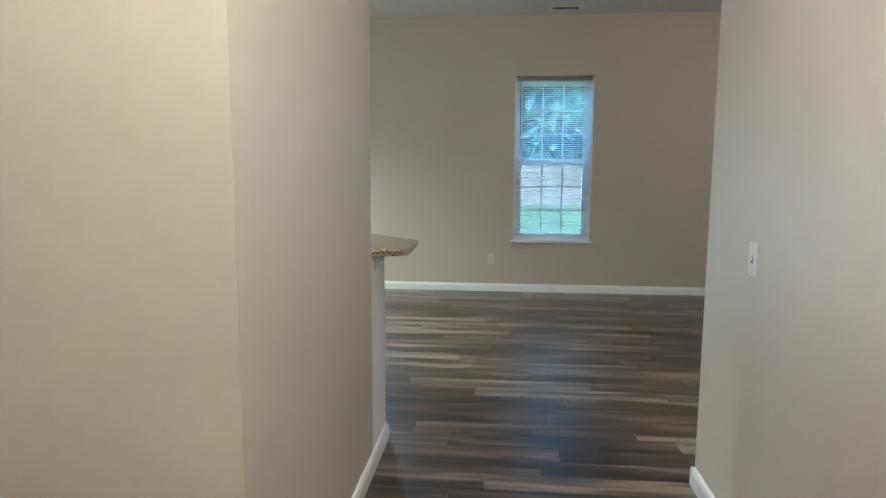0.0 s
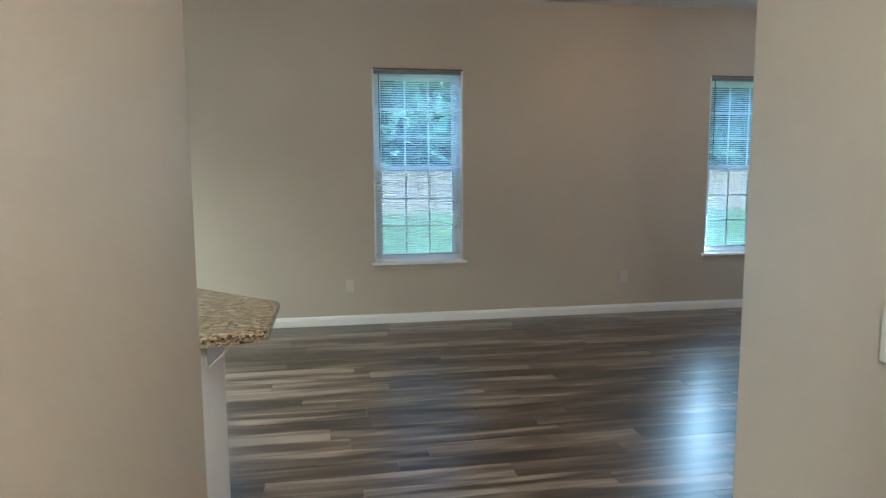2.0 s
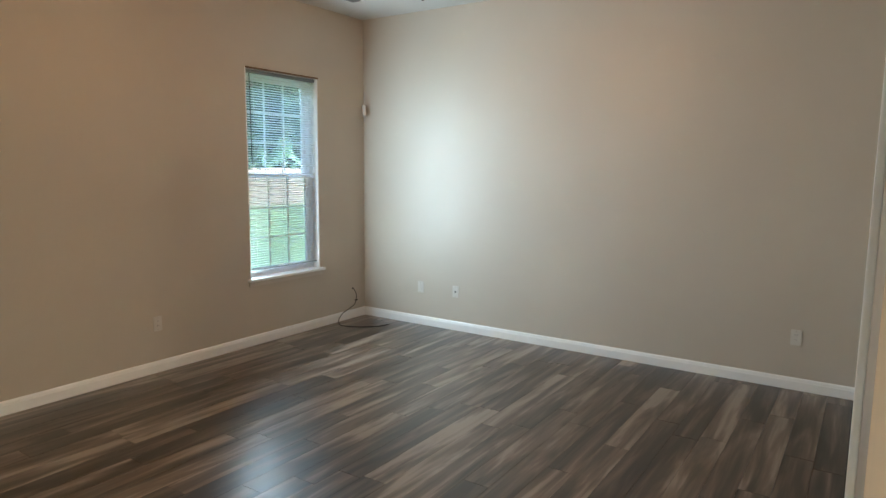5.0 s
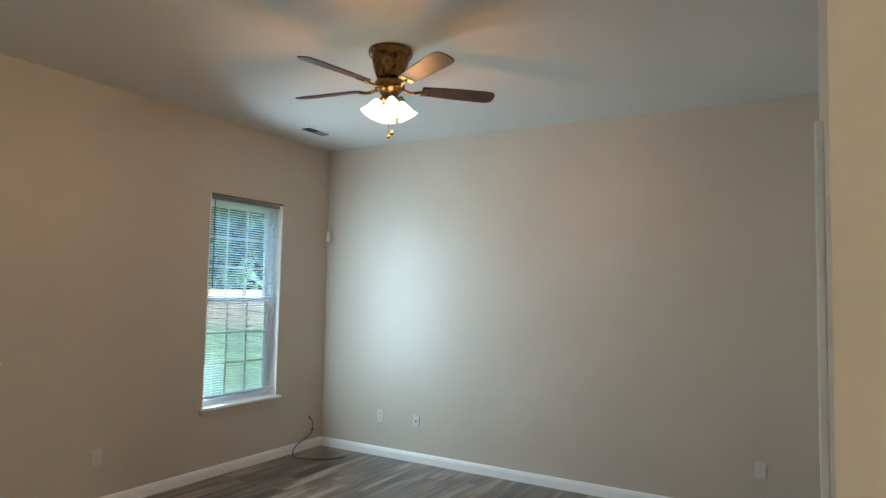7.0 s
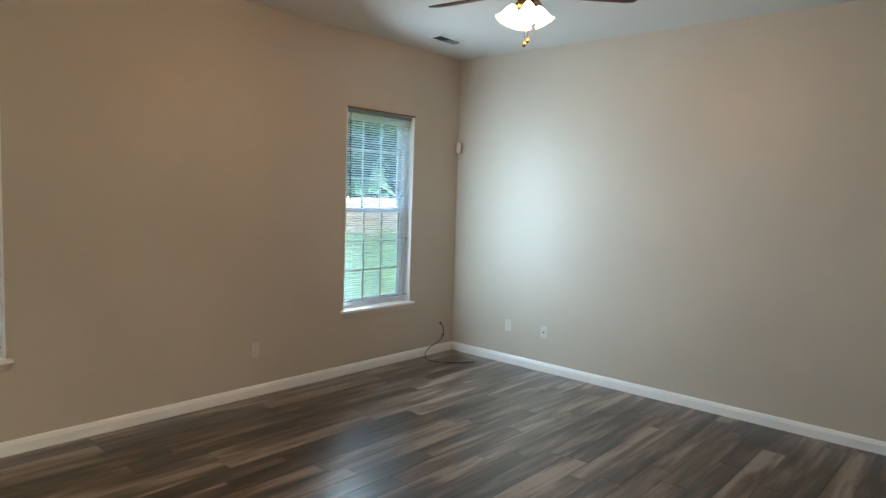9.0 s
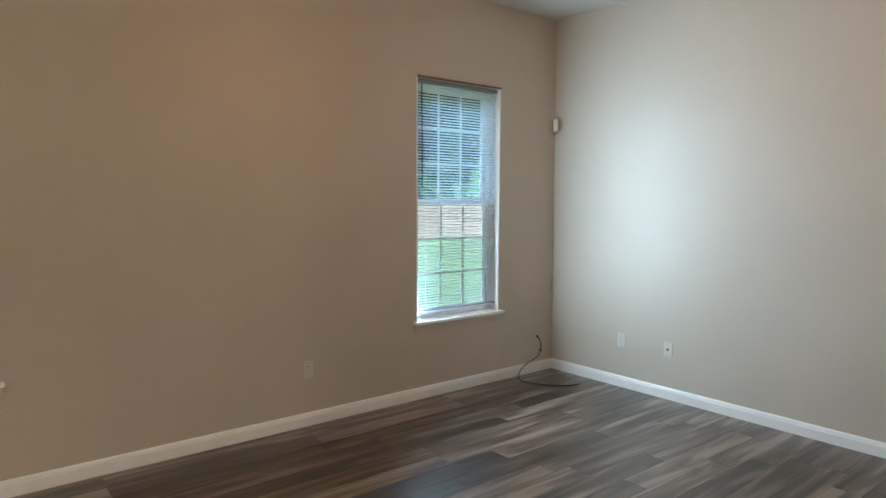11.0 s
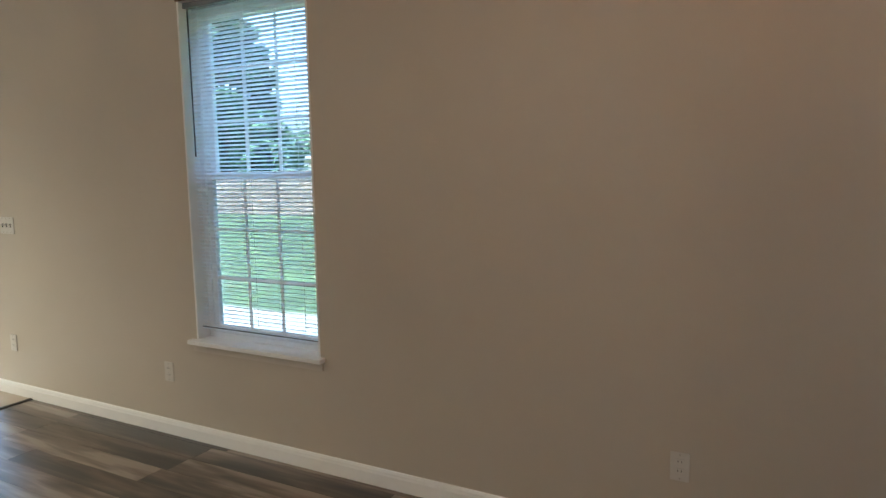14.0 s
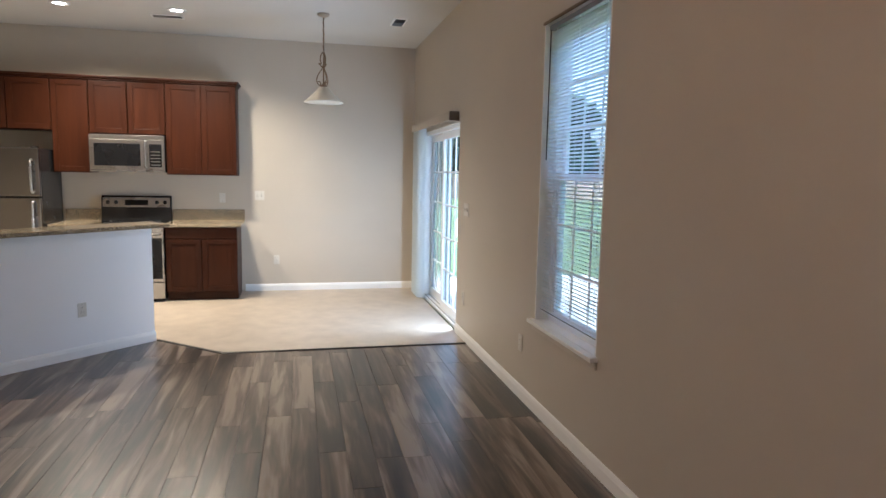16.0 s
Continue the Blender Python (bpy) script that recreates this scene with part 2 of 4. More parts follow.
def prism(bm, pts, z0, z1, bevel=0.0):
    """An upright prism over a plan outline given anticlockwise."""
    lo = [bm.verts.new((x, y, z0)) for x, y in pts]
    hi = [bm.verts.new((x, y, z1)) for x, y in pts]
    n = len(pts)
    fs = [bm.faces.new(hi), bm.faces.new(lo[::-1])]
    for i in range(n):
        j = (i + 1) % n
        fs.append(bm.faces.new((lo[i], lo[j], hi[j], hi[i])))
    if bevel:
        es = list({e for f in fs[:2] for e in f.edges})
        bmesh.ops.bevel(bm, geom=es, offset=bevel, segments=2, affect="EDGES", profile=0.6)
    return bm


def lathe(bm, profile, seg=28, m=None):
    """A turned shape from (radius, height) pairs about z."""
    m = m or Matrix()
    rings = []
    for r, z in profile:
        if r < 1e-5:
            rings.append([bm.verts.new(m @ Vector((0, 0, z)))])
        else:
            rings.append([bm.verts.new(m @ Vector((r * math.cos(2 * math.pi * k / seg), r * math.sin(2 * math.pi * k / seg), z))) for k in range(seg)])
    for a, b in zip(rings, rings[1:]):
        for k in range(seg):
            j = (k + 1) % seg
            if len(a) == 1 and len(b) == 1:
                continue
            if len(a) == 1:
                bm.faces.new((a[0], b[j], b[k]))
            elif len(b) == 1:
                bm.faces.new((a[k], a[j], b[0]))
            else:
                bm.faces.new((a[k], a[j], b[j], b[k]))
    for f in bm.faces:
        f.smooth = True
    return bm


def tube(bm, pts, r, seg=8):
    """A round bar along a line of points."""
    pts = [Vector(p) for p in pts]
    rings = []
    up = Vector((0.13, 0.21, 0.97)).normalized()
    for i, p in enumerate(pts):
        d = (pts[min(i + 1, len(pts) - 1)] - pts[max(i - 1, 0)]).normalized()
        a = d.cross(up).normalized()
        b = d.cross(a)
        rings.append([bm.verts.new(p + r * (a * math.cos(2 * math.pi * k / seg) + b * math.sin(2 * math.pi * k / seg))) for k in range(seg)])
    for a, b in zip(rings, rings[1:]):
        for k in range(seg):
            j = (k + 1) % seg
            f = bm.faces.new((a[k], a[j], b[j], b[k]))
            f.smooth = True
    bm.faces.new(rings[0][::-1])
    bm.faces.new(rings[-1])
    return bm


def spline(ctrl, n=8):
    """A smooth line through control points."""
    c = [Vector(p) for p in ctrl]
    c = [c[0] * 2 - c[1]] + c + [c[-1] * 2 - c[-2]]
    out = []
    for i in range(1, len(c) - 2):
        for k in range(n):
            t = k / n
            p0, p1, p2, p3 = c[i - 1], c[i], c[i + 1], c[i + 2]
            out.append(0.5 * (2 * p1 + (p2 - p0) * t + (2 * p0 - 5 * p1 + 4 * p2 - p3) * t * t + (3 * p1 - p0 - 3 * p2 + p3) * t ** 3))
    out.append(c[-2])
    return out


def finish(bm, name, material):
    bmesh.ops.recalc_face_normals(bm, faces=bm.faces[:])
    me = bpy.data.meshes.new(name)
    bm.to_mesh(me)
    bm.free()
    me.materials.append(material)
    return me


def thing(name, at, label, category, group=""):
    e = new(name)
    e.location = at
    e.empty_display_size = 0.1
    ROOT[e] = Vector(at)
    return tagged(e, label, category, group)


def part(name, bm, material, parent, label=""):
    """Links a bmesh, made in world coordinates, as one mesh under a thing or a part."""
    base = ROOT[parent]
    bmesh.ops.translate(bm, verts=bm.verts[:], vec=-base)
    o = new(name, finish(bm, name, material))
    o.parent = parent
    ROOT[o] = base
    return tagged(o, label)


def solid(name, bm, material, label, category="", kind="", group=""):
    o = new(name, finish(bm, name, material))
    ROOT[o] = Vector((0, 0, 0))
    return tagged(o, label, category, group, kind)


def boxes(*items, bevel=0.0):
    bm = bmesh.new()
    for lo, hi in items:
        box(bm, lo, hi, bevel)
    return bm


# ---- plan ----
YN, XE, XW, ZC = 7.42, 5.50, -4.20, 3.17      # window wall, east wall, kitchen wall, ceiling
YS = 2.79                                     # south wall of the living room
HL, HR = -0.365, 1.14                         # hall faces
YF, YB, XF = 1.29, -2.2, -2.0                 # foyer
T = 0.12
WA = (0.385, 1.272)                           # window openings
WB = (3.935, 4.815)
WZ = (0.615, 2.492)
DX = (-3.57, -1.74)                           # sliding door opening
DZ = 2.05
BARZ = (1.036, 1.072)
HW_END = (-1.83, 4.63)

# ---- walls ----
y0, y1 = YN, YN + 0.17
solid("wall_north", boxes(
    ((XW - T, y0, -0.1), (DX[0], y1, ZC)), ((DX[0], y0, DZ), (DX[1], y1, ZC)), ((DX[1], y0, -0.1), (WA[0], y1, ZC)),
    ((WA[0], y0, -0.1), (WA[1], y1, WZ[0])), ((WA[0], y0, WZ[1]), (WA[1], y1, ZC)), ((WA[1], y0, -0.1), (WB[0], y1, ZC)),
    ((WB[0], y0, -0.1), (WB[1], y1, WZ[0])), ((WB[0], y0, WZ[1]), (WB[1], y1, ZC)), ((WB[1], y0, -0.1), (XE + T, y1, ZC))),
    WALL, "tan painted drywall with two windows and a sliding door", "wall", "structure")
solid("wall_east", boxes(((XE, YS, -0.1), (XE + T, YN, ZC))), WALL, "tan painted drywall beside the corner window", "wall", "structure")
solid("wall_south", boxes(((HR, YS - T, -0.1), (2.05, YS, ZC)), ((2.05, YS - T, 2.04), (2.87, YS, ZC)), ((2.87, YS - T, -0.1), (XE + T, YS, ZC))), WALL, "tan painted drywall with a cased closet door", "wall", "structure")
solid("wall_hall_right", boxes(((HR, YB, -0.1), (HR + T, YS - T, ZC))), WALL, "tan painted hallway wall with a light switch", "wall", "structure")
solid("wall_hall_left", boxes(((HL - T, YF + T, -0.1), (HL, 2.808, ZC))), WALL, "tan painted hallway wall ending at the breakfast bar", "wall", "structure")
solid("wall_foyer", boxes(((XW, YF, -0.1), (HL, YF + T, ZC))), WALL, "tan painted wall between foyer and kitchen", "wall", "structure")
solid("wall_foyer_west", boxes(((XF - T, YB, -0.1), (XF, YF, ZC))), WALL, "plain tan painted foyer wall", "wall", "structure")
solid("wall_foyer_south", boxes(((XF - T, YB - T, -0.1), (HR + T, YB, ZC))), WALL, "plain tan painted foyer wall", "wall", "structure")
solid("wall_west", boxes(((XW - T, YF, -0.1), (XW, YN, ZC))), WALL, "tan painted kitchen wall behind cherry cabinets", "wall", "structure")
_r = 1 / math.sqrt(2)
hx, hy = HW_END
half = bmesh.new()
prism(half, [(HL, 2.808), (HL, 3.15), (hx, hy), (hx - T * _r, hy - T * _r), (HL - T, 3.10), (HL - T, 2.808)], -0.05, BARZ[0], 0.004)
solid("wall_half_bar", half, HALFWALL, "white painted half wall turning under the breakfast bar", "half wall", "structure")
solid("ceiling", boxes(((XW - T, YF, ZC), (XE + T, YN + 0.17, ZC + 0.12)), ((XF - T, YB - T, ZC), (HR + T, YF, ZC + 0.12))), CEIL, "white textured flat ceiling", "ceiling", "structure")


def baseboard(a, b, n):
    """A moulded skirting along the wall from a to b; n points into the room."""
    a, b, n = Vector((*a, 0)), Vector((*b, 0)), Vector((*n, 0))
    prof = ((0, 0.0), (0.015, 0.0), (0.015, 0.064), (0.012, 0.072), (0.011, 0.080), (0.006, 0.090), (0, 0.093))
    bm = bmesh.new()
    rows = [[bm.verts.new(p + n * d + Vector((0, 0, z + 0.001))) for d, z in prof] for p in (a, b)]
    k = len(prof)
    for i in range(k):
        j = (i + 1) % k
        bm.faces.new((rows[0][i], rows[0][j], rows[1][j], rows[1][i]))
    bm.faces.new(rows[0])
    bm.faces.new(rows[1][::-1])
    return solid("baseboard", bm, TRIM, "white moulded baseboard along the wall foot", "baseboard", "structure")


baseboard((DX[1] + 0.005, YN), (XE, YN), (0, -1))
baseboard((XW, YN), (DX[0] - 0.005, YN), (0, -1))
baseboard((XE, YN - 0.016), (XE, YS + 0.016), (-1, 0))
baseboard((XE - 0.016, YS), (2.95, YS), (0, 1))
baseboard((1.97, YS), (HR - 0.016, YS), (0, 1))
baseboard((HR, YS), (HR, YB), (-1, 0))
baseboard((HL, YF), (HL, 3.15), (1, 0))
baseboard((HL + 0.005, 3.155), (hx + 0.005, hy + 0.005), (_r, _r))
baseboard((XF, YF), (HL + 0.016, YF), (0, -1))
baseboard((XW, 5.24), (XW, YN - 0.016), (1, 0))
baseboard((hx + 0.01, hy), (hx - T * _r, hy - T * _r), (-_r, _r))

# ---- breakfast bar top ----
slab = bmesh.new()
prism(slab, [(-0.362, 2.812), (-0.214, 2.858), (-0.200, 2.874), (-0.200, 3.245), (-0.212, 3.268), (-1.746, 4.80), (-1.995, 4.555), (-0.535, 3.095), (-0.535, 2.812)], BARZ[0] + 0.001, BARZ[1], 0.013)
solid("bar_counter", slab, GRANITE, "speckled beige granite breakfast bar top on half wall", "counter")
br = thing("bar_bracket", (HL, 2.86, 0.97), "white wire bracket under the granite bar top", "bracket")
part("upright", tube(bmesh.new(), [(HL + 0.004, 2.86, BARZ[0] - 0.001), (HL + 0.004, 2.86, 0.97)], 0.0022), PLASTIC, br)
part("brace", tube(bmesh.new(), [(HL + 0.004, 2.86, 0.97), (HL + 0.07, 2.86, BARZ[0] - 0.002)], 0.0022), PLASTIC, br)

# ---- windows ----


def window(name, xa, xb, label):
    """A white double-hung unit with nine panes a sash, in the opening."""
    w = thing(name, ((xa + xb) / 2, YN + 0.1, WZ[0]), label, "window")
    w["kind"] = "structure"
    za, zb = WZ
    f0, f1 = YN + 0.085, YN + 0.165
    part("window_frame", boxes(((xa, f0, za), (xa + 0.045, f1, zb)), ((xb - 0.045, f0, za), (xb, f1, zb)), ((xa + 0.045, f0, zb - 0.045), (xb - 0.045, f1, zb)), ((xa + 0.045, f0, za), (xb - 0.045, f1, za + 0.03)), bevel=0.003), VINYL_WHITE, w)
    part("jamb_lining", boxes(((xa, YN - 0.001, za), (xa + 0.012, f0, zb)), ((xb - 0.012, YN - 0.001, za), (xb, f0, zb)), ((xa + 0.012, YN - 0.001, zb - 0.012), (xb - 0.012, f0, zb))), TRIM, w, "white painted jamb lining")
    part("window_sill", boxes(((xa - 0.03, YN - 0.048, za - 0.022), (xb + 0.03, YN, za + 0.002)), ((xa, YN, za - 0.022), (xb, f0, za + 0.002)), bevel=0.004), TRIM, w, "white painted sill board")
    part("apron", boxes(((xa - 0.018, YN - 0.014, za - 0.068), (xb + 0.018, YN, za - 0.024)), ((xa - 0.018, YN - 0.019, za - 0.034), (xb + 0.018, YN - 0.0145, za - 0.024)), bevel=0.002), APRON, w, "tan painted apron under the sill")
    zm = 1.545
    for nm, s0, s1, yy in (("upper_sash", zm - 0.02, zb - 0.045, f1 - 0.035), ("lower_sash", za + 0.03, zm + 0.02, f0 + 0.008)):
        l, r, t = xa + 0.047, xb - 0.047, 0.042
        sash = part(nm, boxes(((l, yy, s0), (l + t, yy + 0.03, s1)), ((r - t, yy, s0), (r, yy + 0.03, s1)), ((l + t, yy, s0), (r - t, yy + 0.03, s0 + t)), ((l + t, yy, s1 - t), (r - t, yy + 0.03, s1)), bevel=0.003), VINYL_WHITE, w)
        gl, gr, gb, gt = l + t, r - t, s0 + t, s1 - t
        pane = part("pane", boxes(((gl, yy + 0.013, gb), (gr, yy + 0.017, gt))), GLASS, sash)
        pane.visible_shadow = False
        for i in (1, 2):
            x = gl + (gr - gl) * i / 3
            part("muntin", boxes(((x - 0.009, yy + 0.004, gb), (x + 0.009, yy + 0.012, gt)), bevel=0.002), VINYL_WHITE, sash)
            z = gb + (gt - gb) * i / 3
            part("muntin", boxes(((gl, yy + 0.0035, z - 0.009), (gr, yy + 0.0115, z + 0.009)), bevel=0.002), VINYL_WHITE, sash)
    part("insect_screen", boxes(((xa + 0.05, f1 - 0.006, za + 0.035), (xb - 0.05, f1 - 0.004, zm))), SCREEN, w, "grey insect screen over the lower sash")
    return w


window("window_1", *WA, "white double-hung window with grid between the openings")
window("window_2", *WB, "white double-hung window with grid beside the room corner")

SLAT_MESH = None


def blind(xa, xb, label):
    """A raised-open mini blind: head rail, slats on ladder cords, bottom rail, tilt wand."""
    global SLAT_MESH
    yb = YN + 0.045
    b = thing("window_blind", ((xa + xb) / 2, yb, WZ[0]), label, "blind", "mini blinds in the windows")
    l, r = xa + 0.016, xb - 0.016
    # Head rail and bar are coloured dark for their unlit fronts.
    part("head_rail", boxes(((l, yb - 0.022, WZ[1] - 0.042), (r, yb + 0.016, WZ[1] - 0.013)), bevel=0.003), HEADRAIL, b, "head rail coloured dark grey for its shade")
    part("valance_bar", boxes(((xa + 0.004, YN - 0.016, WZ[1] - 0.012), (xb - 0.004, YN - 0.003, WZ[1] + 0.004)), bevel=0.002), BRONZE, b, "bar above the blind, coloured dark for its unlit front")
    z0 = WZ[0] + 0.075
    part("bottom_rail", boxes(((l, yb - 0.012, z0 - 0.016), (r, yb + 0.012, z0)), bevel=0.003), SLAT, b)
    # Thin black line along the front of the bottom rail.
    part("rail_seal", boxes(((l, yb - 0.0145, z0 - 0.006), (r, yb - 0.0125, z0 - 0.001))), CABLE, b, "dark edge of the bottom rail")
    for x in (l + 0.1, (l + r) / 2, r - 0.1):
        part("ladder_cord", boxes(((x - 0.001, yb - 0.0135, z0), (x + 0.001, yb - 0.0115, WZ[1] - 0.043))), SLAT, b)
    part("tilt_wand", tube(bmesh.new(), [(l + 0.045, yb - 0.03, WZ[1] - 0.05), (l + 0.05, yb - 0.034, WZ[1] - 0.84)], 0.004), CABLE, b, "thin dark tilt wand")
    if SLAT_MESH is None:
        bm = bmesh.new()
        k, wd = 4, r - l
        rows = []
        for s in (0.0, -0.0006):
            for i in range(k + 1):
                u = i / k - 0.5
                a = radians(TILT_SLAT)
                y, z = u * 0.025, 0.0022 * (1 - 4 * u * u) + s
                rows.append([bm.verts.new((x, y * math.cos(a) - z * math.sin(a), y * math.sin(a) + z * math.cos(a))) for x in (-wd / 2, wd / 2)])
        for i in range(k):
            bm.faces.new((rows[i][0], rows[i][1], rows[i + 1][1], rows[i + 1][0])).smooth = True
            bm.faces.new((rows[k + 1 + i][1], rows[k + 1 + i][0], rows[k + 2 + i][0], rows[k + 2 + i][1])).smooth = True
        SLAT_MESH = finish(bm, "slat", SLAT)
    n = int((WZ[1] - 0.046 - z0 - 0.01) / 0.0218)
    for i in range(n):
        o = new("slat", SLAT_MESH)
        o.parent = b
        o.location = Vector(((l + r) / 2, yb, z0 + 0.016 + i * 0.0218)) - ROOT[b]
        o.rotation_euler = (radians(random.uniform(-0.7, 0.7)), radians(random.uniform(-0.08, 0.08)), 0)
    return b


blind(*WA, "white mini blind lowered with slats open")
blind(*WB, "white mini blind lowered with slats open in the corner window")

# ---- sliding door ----


def sliding_door():
    d = thing("door_1", ((DX[0] + DX[1]) / 2, YN + 0.1, 0), "white sliding glass door with grid leading to the patio", "sliding door")
    d["kind"] = "structure"
    f0, f1 = YN + 0.02, YN + 0.15
    a, b = DX
    part("door_frame", boxes(((a, f0, 0), (a + 0.045, f1, DZ)), ((b - 0.045, f0, 0), (b, f1, DZ)), ((a + 0.045, f0, DZ - 0.045), (b - 0.045, f1, DZ)), ((a + 0.045, f0, 0), (b - 0.045, f1, 0.03)), bevel=0.003), VINYL_WHITE, d)
    part("door_track", boxes(((a + 0.045, f0 + 0.02, 0.03), (b - 0.045, f0 + 0.025, 0.045)), ((a + 0.045, f0 + 0.075, 0.03), (b - 0.045, f0 + 0.08, 0.045))), STEEL, d)
    mid = (a + b) / 2
    for nm, l, r, yy in (("fixed_panel", a + 0.047, mid + 0.04, f0 + 0.085), ("sliding_panel", mid - 0.04, b - 0.047, f0 + 0.03)):
        t, z0, z1 = 0.075, 0.046, DZ - 0.047
        p = part(nm, boxes(((l, yy, z0), (l + t, yy + 0.04, z1)), ((r - t, yy, z0), (r, yy + 0.04, z1)), ((l + t, yy, z0), (r - t, yy + 0.04, z0 + 0.10)), ((l + t, yy, z1 - 0.075), (r - t, yy + 0.04, z1)), bevel=0.004), VINYL_WHITE, d)
        gl, gr, gb, gt = l + t, r - t, z0 + 0.10, z1 - 0.075
        pane = part("pane", boxes(((gl, yy + 0.018, gb), (gr, yy + 0.023, gt))), TINTED, p)
        pane.visible_shadow = False
        for i in range(1, 5):
            z = gb + (gt - gb) * i / 5
            part("muntin", boxes(((gl, yy + 0.006, z - 0.009), (gr, yy + 0.0165, z + 0.009)), bevel=0.002), VINYL_WHITE, p)
        for i in (1, 2):
            x = gl + (gr - gl) * i / 3
            part("muntin", boxes(((x - 0.009, yy + 0.0065, gb), (x + 0.009, yy + 0.0170, gt)), bevel=0.002), VINYL_WHITE, p)
        if nm == "sliding_panel":
            h = part("door_handle", tube(bmesh.new(), spline([(r - 0.038, yy - 0.002, 0.93), (r - 0.038, yy - 0.03, 0.95), (r - 0.038, yy - 0.036, 1.03), (r - 0.038, yy - 0.03, 1.11), (r - 0.038, yy - 0.002, 1.13)]), 0.009), PLASTIC, p, "white looped pull handle")
    part("insect_screen", boxes(((a + 0.05, f1 - 0.004, 0.05), (mid + 0.02, f1 - 0.002, DZ - 0.05))), SCREEN, d, "grey sliding insect screen")
    part("screen_rail", boxes(((mid + 0.021, f1 - 0.012, 0.05), (mid + 0.05, f1 - 0.001, DZ - 0.05)), bevel=0.002), HEADRAIL, d, "grey metal screen rail")
    return d


sliding_door()


def vertical_blind():
    v = thing("vertical_blind", (-3.5, YN - 0.06, 0.03), "white vertical blind drawn to one side of the sliding door", "blind")
    part("valance", boxes(((DX[0] - 0.22, YN - 0.105, 2.062), (DX[1] - 0.03, YN - 0.097, 2.150)),  bevel=0.002), VALANCE, v, "white valance board toned beige for warm shade")
    for x in (DX[0] - 0.22, DX[1] - 0.038):
        part("end_cap", boxes(((x, YN - 0.0965, 2.062), (x + 0.008, YN - 0.001, 2.150)), bevel=0.002), TAUPE, v, "taupe end cap")
    part("head_track", boxes(((DX[0] - 0.2, YN - 0.07, 2.085), (DX[1] - 0.05, YN - 0.03, 2.115)), bevel=0.003), STEEL, v)
    for i in range(16):
        x = DX[0] - 0.16 + i * 0.026
        bm = bmesh.new()
        k = 5
        cols = []
        for j in range(k + 1):
            u = j / k - 0.5
            cols.append([bm.verts.new((x + 0.006 * (1 - 4 * u * u) + 0.03 * u, YN - 0.052 + u * 0.086, z)) for z in (0.035, 2.083)])
        back = [[bm.verts.new(vt.co + Vector((0.0013, 0, 0))) for vt in c] for c in cols]
        for j in range(k):
            bm.faces.new((cols[j][0], cols[j + 1][0], cols[j + 1][1], cols[j][1]))
            bm.faces.new((back[j][1], back[j + 1][1], back[j + 1][0], back[j][0]))
        for c0, c1 in ((cols[0], back[0]), (cols[k], back[k])):
            bm.faces.new((c0[0], c0[1], c1[1], c1[0]))
        part("vane", bm, SLAT, v)
    return v


vertical_blind()

# ---- closet door on the south wall ----


def closet_door():
    d = thing("door_2", (2.46, YS - 0.05, 0), "white panelled closet door, shut, in white casing", "door")
    d["kind"] = "structure"
    part("door_casing", boxes(((1.975, YS, 0.002), (2.05, YS + 0.02, 2.115)), ((2.87, YS, 0.002), (2.945, YS + 0.02, 2.115)), ((2.05, YS, 2.04), (2.87, YS + 0.02, 2.115)), bevel=0.004), TRIM, d)
    leaf = part("door_leaf", boxes(((2.055, YS - 0.045, 0.01), (2.865, YS - 0.008, 2.035)), bevel=0.003), TRIM, d)
    for x0, x1 in ((2.15, 2.41), (2.51, 2.77)):
        for z0, z1 in ((0.2, 0.85), (1.0, 1.85)):
            part("panel", boxes(((x0, YS - 0.008, z0), (x1, YS - 0.003, z1)), bevel=0.002), TRIM, leaf)
    for z in (0.28, 1.02, 1.78):
        part("hinge", boxes(((2.046, YS - 0.012, z), (2.059, YS + 0.006, z + 0.09)), bevel=0.002), NICKEL, leaf, "small nickel hinge")


closet_door()

# ---- wall plates ----


